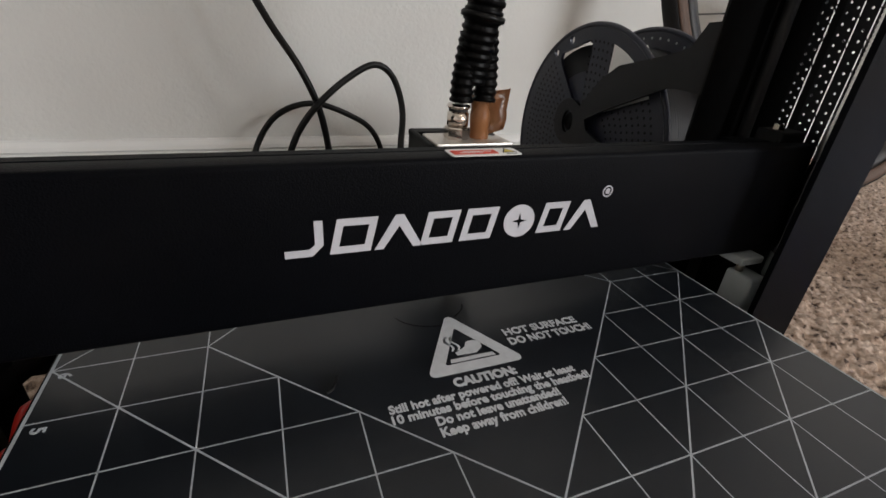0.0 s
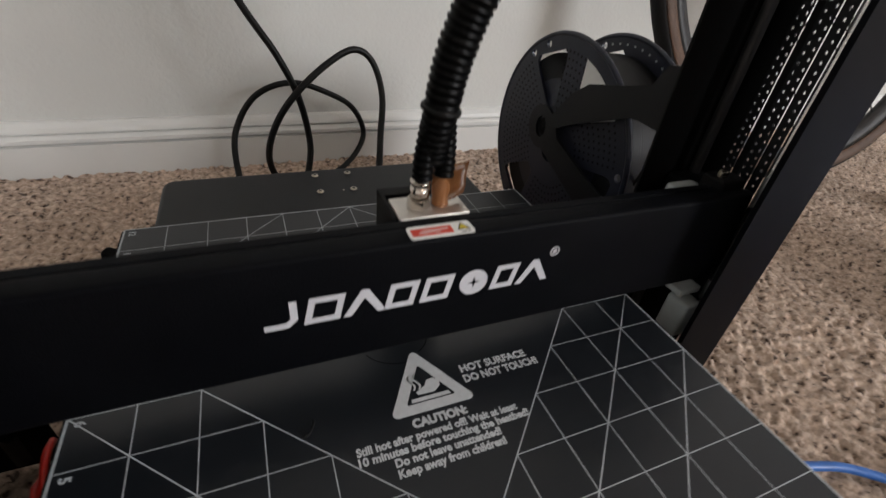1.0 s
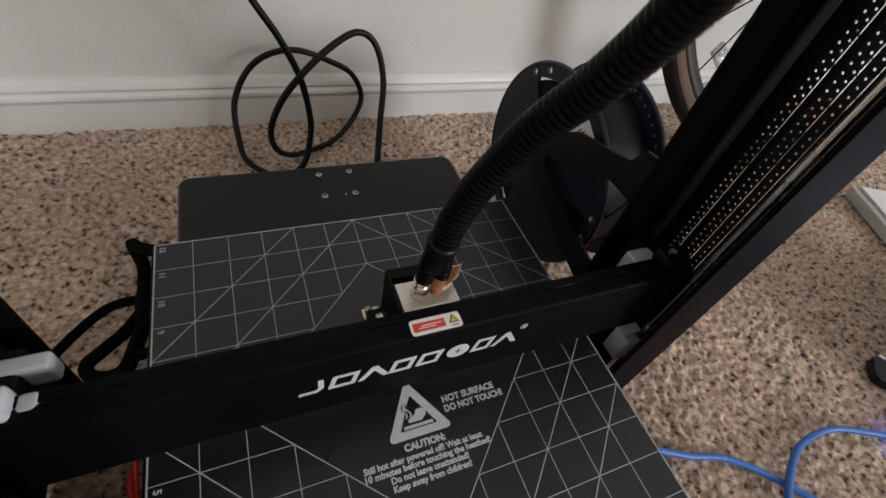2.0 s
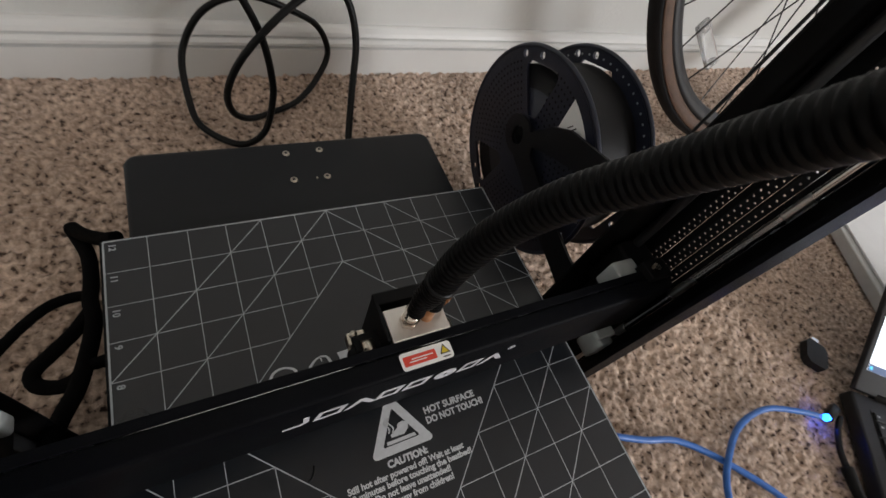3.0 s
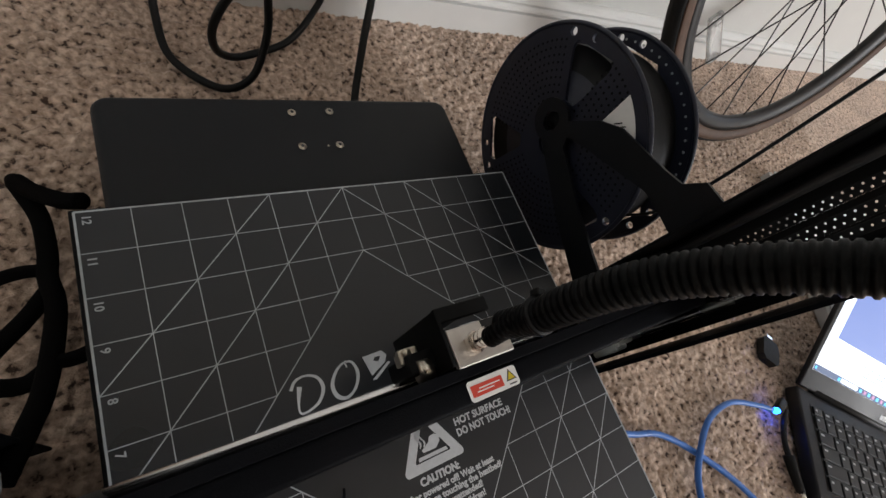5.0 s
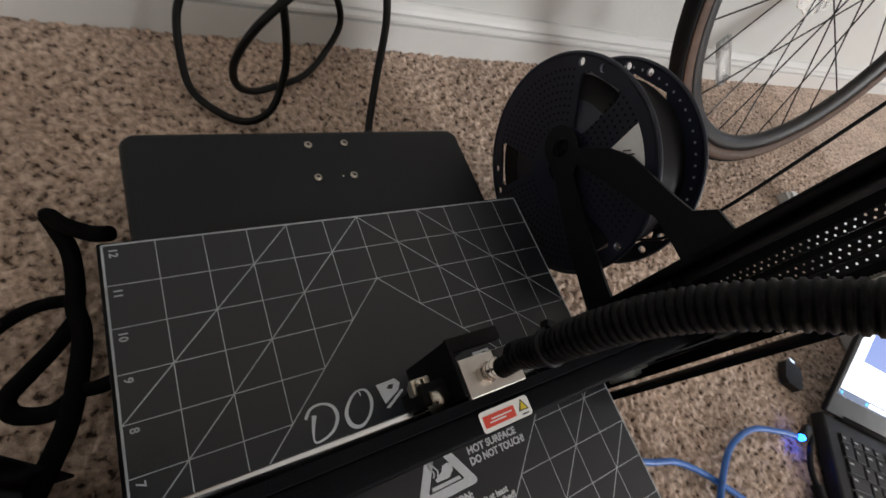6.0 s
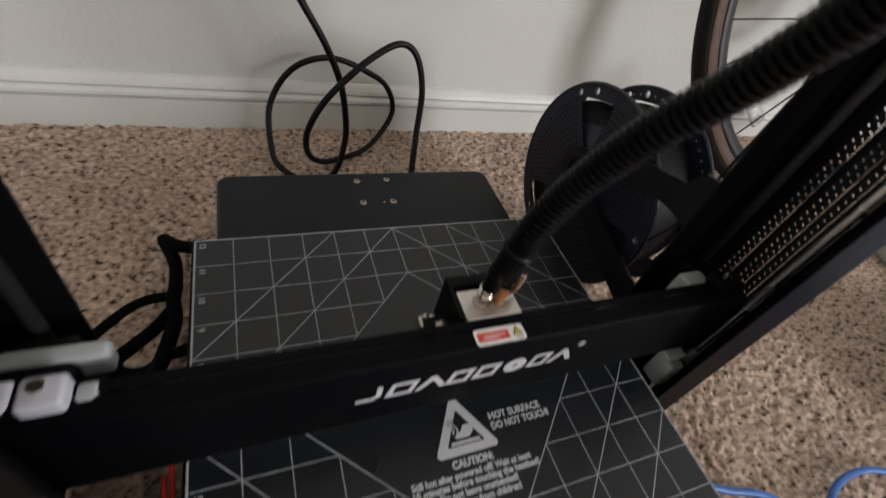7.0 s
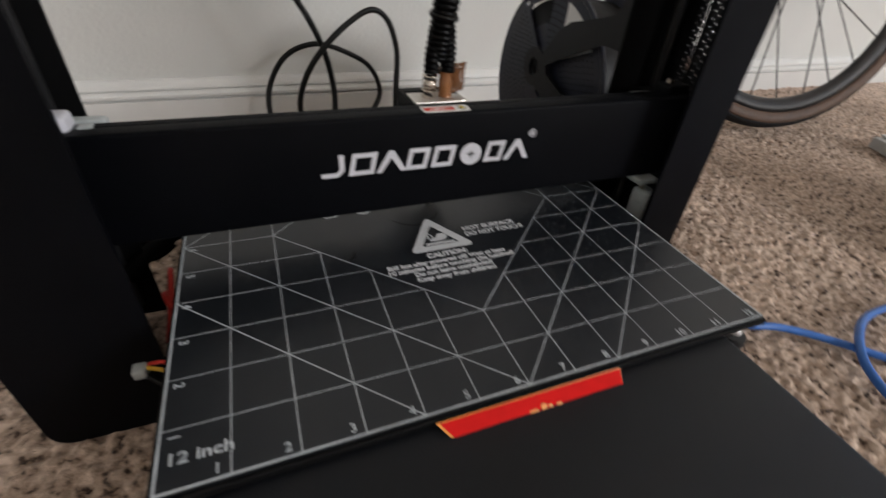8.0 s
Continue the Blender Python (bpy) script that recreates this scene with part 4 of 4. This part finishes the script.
# ---- laptop ----
def laptop():
    lap = empty("laptop", "open black laptop on the carpet with a bright screen", "laptop", (0.500, -0.162, 0.0))
    m = Matrix.Translation((0.531, -0.158, 0.004)) @ pose(0, 0, 0, 0, 0, -39)
    W, D, T = 0.325, 0.215, 0.017
    body = part("keyboard_deck", box(0, W, -D, 0, 0, T, 0.003, m=m, seg=3), LAPTOP, lap, "black keyboard deck", True)
    part("key_well", box(0.018, W - 0.018, -0.118, -0.018, T, T + 0.0004, m=m), KEY, body)
    rng = random.Random(3)
    for r in range(6):
        h = 0.0100 if r == 0 else 0.0158
        y1 = -0.020 - (0 if r == 0 else 0.0118 + (r - 1) * 0.0178)
        x, i = 0.0200, 0
        first = (0.0165, 0.0165, 0.026, 0.030, 0.038, 0.020)[r]
        while x < W - 0.030:
            w = first if i == 0 else (0.0165 if not (r == 5 and i == 3) else 0.085)
            w = min(w, W - 0.0205 - x)
            key = part("key", box(x, x + w, y1 - h, y1, T + 0.0004, T + 0.0026, 0.0007, m=m, seg=1), KEY, body)
            part("key_legend", box(x + 0.003, x + min(w - 0.004, 0.003 + rng.choice((0.003, 0.004, 0.006))), y1 - 0.0058, y1 - 0.0036, T + 0.0026, T + 0.0028, m=m), KEY_LEGEND, key)
            x += w + 0.0025
            i += 1
    part("touchpad", box(0.105, 0.215, -0.195, -0.130, T - 0.0002, T + 0.0003, m=m), KEY, body)
    hm = m @ Matrix.Translation((0, 0.000, T + 0.002)) @ pose(0, 0, 0, -55, 0, 0)
    H = 0.215
    lid = part("lid", box(0, W, -0.001, 0.006, 0, H, 0.0022, m=hm, seg=3), LAPTOP, lap, "black screen lid and bezel", True)
    part("hinge_bar", rod(m @ Vector((0.03, 0.003, T)), m @ Vector((W - 0.03, 0.003, T)), 0.0055, 16), LAPTOP, lap, "", True)
    sm = hm @ Matrix.Translation((0, -0.0012, 0)) @ XZ

    def pane(name, x0, x1, y0, y1, mat, lift=0.0, up=None):
        return part(name, prism([(x0, y0), (x1, y0), (x1, y1), (x0, y1)], 0.0002, sm @ Matrix.Translation((0, 0, lift))), mat, up or lid)
    b0 = 0.026
    scr = pane("screen", 0.007, W - 0.007, b0, H - 0.008, SCREEN_WHITE)
    tagged(scr, "lit screen showing a white window and a blue picture")
    pane("taskbar", 0.007, W - 0.007, b0, b0 + 0.0085, SCREEN_BAR, 0.0003, scr)
    pane("search_box", 0.058, 0.090, b0 + 0.0015, b0 + 0.0070, SCREEN_WHITE, 0.0006, scr)
    pane("start_icon", 0.052, 0.056, b0 + 0.002, b0 + 0.0065, SCREEN_CYAN, 0.0006, scr)
    pane("corner_icon", 0.009, 0.012, b0 + 0.002, b0 + 0.006, SCREEN_CYAN, 0.0006, scr)
    for k in range(14):
        pane("task_icon", 0.094 + k * 0.0085, 0.0985 + k * 0.0085, b0 + 0.002, b0 + 0.0065, SCREEN_ICON if k % 2 else SCREEN_CYAN, 0.0006, scr)
    pane("picture_window", 0.022, W - 0.02, b0 + 0.050, H - 0.008, SCREEN_BLUE, 0.0003, scr)
    pane("toolbar", 0.022, 0.034, H - 0.032, H - 0.012, SCREEN_BAR, 0.0006, scr)
    for k in range(3):
        pane("text_bar", 0.080, 0.190 - k * 0.02, b0 + 0.022 + k * 0.006, b0 + 0.0232 + k * 0.006, SCREEN_BLUE, 0.0003, scr)
    for k, (a, b) in enumerate(((0.1500, 0.1560), (0.1568, 0.1610), (0.1618, 0.1655), (0.1663, 0.1700))):
        part("maker_mark", prism([(a, 0.009), (b, 0.009), (b, 0.0155), (a, 0.0155)], 0.0002, sm), INK, lid)
    plug_a, plug_b = m @ Vector((0.0, -0.012, 0.008)), m @ Vector((-0.022, -0.010, 0.008))
    return lap, plug_a, plug_b


lap, plug_a, plug_b = laptop()

# blue data cable with its plug, and the charger plug beside it
usb = empty("data_cable", "blue cable looping over the carpet into the laptop", "cable", (0.35, -0.15, 0.0))
part("cable_run", tube([(0.150, -0.055, 0.030), (0.190, -0.085, 0.018), (0.236, -0.107, 0.010), (0.275, -0.122, 0.008), (0.314, -0.156, 0.007), (0.355, -0.208, 0.007), (0.385, -0.275, 0.006), (0.370, -0.330, 0.006), (0.325, -0.335, 0.006), (0.292, -0.280, 0.006),
                        (0.284, -0.215, 0.007), (0.292, -0.178, 0.010), (0.314, -0.154, 0.013), (0.356, -0.136, 0.010), (0.405, -0.135, 0.009), (0.445, -0.152, 0.011), (0.468, -0.166, 0.012)], 0.0032, 0.004, 12), BLUE, usb, "translucent blue cable", True)
part("plug_body", box(-0.005, 0.005, -0.004, 0.004, 0, 0.024, 0.0015, m=along((0.476, -0.171, 0.012), (0.500, -0.166, 0.012)), seg=2), CORD, usb, "", True)
part("led", cyl(0.0038, 0.0060, along((0.470, -0.1685, 0.0135), (0.478, -0.1705, 0.0135)), 18, bevel=0.001), LED, usb, "glowing blue indicator light", True)
charger = empty("charger_lead", "black charger lead lying beside the laptop", "charger cable", (0.47, -0.2, 0.0))
part("lead", tube([(0.495, -0.176, 0.012), (0.480, -0.186, 0.010), (0.466, -0.201, 0.008), (0.457, -0.216, 0.008)], 0.0032, 0.003, 12), CORD, charger, "", True)
part("strain_relief", tube([(0.457, -0.216, 0.008), (0.447, -0.234, 0.009), (0.439, -0.250, 0.010)], 0.0062, 0.002, 14, lambda d: 1 - 0.25 * d / 0.04), CORD, charger, "", True)
part("metal_tip", rod((0.439, -0.250, 0.010), (0.436, -0.256, 0.0105), 0.0036, 14), BRASS_SCREW, charger, "", True)

# small black adapter on the carpet
dm = Matrix.Translation((0.538, -0.112, 0.0)) @ pose(0, 0, 0, 0, 0, 38)
dongle = empty("usb_adapter", "small black adapter with a bare metal plug on the carpet", "adapter", (0.538, -0.112, 0.0))
part("case", prism([(-0.018, -0.010), (-0.012, -0.014), (0.010, -0.014), (0.017, -0.010), (0.018, 0.010), (0.012, 0.014), (-0.012, 0.014), (-0.018, 0.009)], 0.010, dm @ Matrix.Translation((0, 0, 0.002))), LAPTOP, dongle)
part("metal_plug", box(0.018, 0.027, -0.006, 0.004, 0.0045, 0.009, 0.0006, m=dm), STEEL, dongle, "bright metal plug")

# white flat box further off; its body is coloured grey as the shaded side
bx = empty("flat_box", "white flat cardboard box lying on the carpet", "box", (0.88, -0.05, 0.0))
bm_m = Matrix.Translation((0.712, -0.130, 0.0)) @ pose(0, 0, 0, 0, 0, -25)
part("body", box(0, 0.30, 0, 0.30, 0.002, 0.020, 0.002, m=bm_m), SHADED_PAPER, bx)
part("lid", box(0.012, 0.302, -0.002, 0.302, 0.0205, 0.024, 0.001, m=bm_m), PAPER, bx)

# ---- bicycle wheel leaning on the wall ----
def wheel():
    w = empty("bicycle_wheel", "black-tyred bicycle wheel with tan sidewalls leaning against the wall", "bicycle wheel", (0.715, 0.22, 0.0))
    psi, lean, R = -0.10, 0.333, 0.300
    u = Vector((math.cos(psi), math.sin(psi), 0))
    v = Vector((-math.sin(psi) * math.sin(lean), math.cos(psi) * math.sin(lean), math.cos(lean)))
    n = u.cross(v)
    c = Vector((0.714, 0.322, 0.2965))
    m = Matrix((u.to_4d(), v.to_4d(), n.to_4d(), c.to_4d())).transposed()
    for i in range(3):
        m[3][i] = 0.0
    m[3][3] = 1.0

    def turned(prof, seg=120):
        bm = bmesh.new()
        rings = []
        for k in range(seg):
            a = 2 * math.pi * k / seg
            rings.append([bm.verts.new(m @ Vector((r * math.cos(a), r * math.sin(a), z))) for r, z in prof])
        for k in range(seg):
            A, B = rings[k], rings[(k + 1) % seg]
            for j in range(len(prof)):
                j2 = (j + 1) % len(prof)
                bm.faces.new((A[j], A[j2], B[j2], B[j]))
        return bm
    T = 0.0150
    rc = R - T
    tread = [(rc + T * math.cos(radians(a)), T * math.sin(radians(a))) for a in range(-62, 63, 8)] + [(rc + 0.9 * T * math.cos(radians(a)), 0.9 * T * math.sin(radians(a))) for a in range(62, -63, -8)]
    tyre = part("tyre", turned(tread), TYRE, w, "black tyre tread", True)
    for s in (-1, 1):
        side = [(rc + T * math.cos(radians(a)), s * T * math.sin(radians(a))) for a in range(62, 135, 8)] + [(rc + 0.88 * T * math.cos(radians(a)), s * 0.88 * T * math.sin(radians(a))) for a in range(134, 61, -8)]
        part("sidewall", turned(side), TAN, tyre, "tan sidewall", True)
    part("rim", turned([(rc - 0.0090, -0.0105), (rc - 0.0090, 0.0105), (rc - 0.018, 0.0110), (rc - 0.030, 0.0060), (rc - 0.033, 0.0), (rc - 0.030, -0.0060), (rc - 0.018, -0.0110)]), RIM, w, "dark alloy rim", True)
    part("hub", cyl(0.014, 0.070, m @ Matrix.Translation((0, 0, -0.035)), 24, bevel=0.002), SPOKE, w, "", True)
    for s in (-1, 1):
        part("hub_flange", cyl(0.024, 0.003, m @ Matrix.Translation((0, 0, s * 0.026)), 28), SPOKE, w, "", True)
    part("axle", cyl(0.0050, 0.100, m @ Matrix.Translation((0, 0, -0.05)), 14), STEEL, w, "", True)
    teeth = [(0.072 * (1.0 if k % 2 else 0.955) * math.cos(2 * math.pi * k / 36), 0.072 * (1.0 if k % 2 else 0.955) * math.sin(2 * math.pi * k / 36)) for k in range(36)]
    slots = [ring(10, 0.0052, 0.062 * math.cos(2 * math.pi * k / 12), 0.062 * math.sin(2 * math.pi * k / 12))[::-1] for k in range(12)]
    arms = []
    for k in range(6):
        a = 2 * math.pi * k / 6
        arms.append([(r * math.cos(a + d), r * math.sin(a + d)) for r, d in ((0.026, -0.35), (0.050, -0.40), (0.050, 0.40), (0.026, 0.35))][::-1])
    part("brake_rotor", prism(teeth, 0.0018, m @ Matrix.Translation((0, 0, -0.034)), slots + arms), STEEL, w, "pierced steel brake rotor")
    for k in range(28):
        s = -1 if k % 2 else 1
        a = 2 * math.pi * k / 28
        b = a + (1 if (k // 2) % 2 else -1) * 1.25
        p0 = m @ Vector((0.024 * math.cos(b), 0.024 * math.sin(b), s * 0.026))
        p1 = m @ Vector(((rc - 0.031) * math.cos(a), (rc - 0.031) * math.sin(a), 0))
        part("spoke", rod(p0, p1, 0.0011, 6), SPOKE, w)
    # clear reflector clipped to the spokes
    rm = m @ pose(0, 0, 0, 0, 0, 228) @ Matrix.Translation((0.205, 0, -0.012)) @ pose(0, 0, 0, 0, 0, 90)
    ref = part("spoke_reflector", box(-0.040, 0.040, -0.011, 0.011, -0.004, 0.004, 0.0035, m=rm, seg=3), CLEAR, w, "clear plastic spoke reflector", True)
    for x in (-0.030, 0.030):
        part("reflector_clip", cyl(0.006, 0.011, rm @ Matrix.Translation((x, 0, -0.005)), 14, bevel=0.001), CLEAR, ref, "", True)
    return w


wheel()
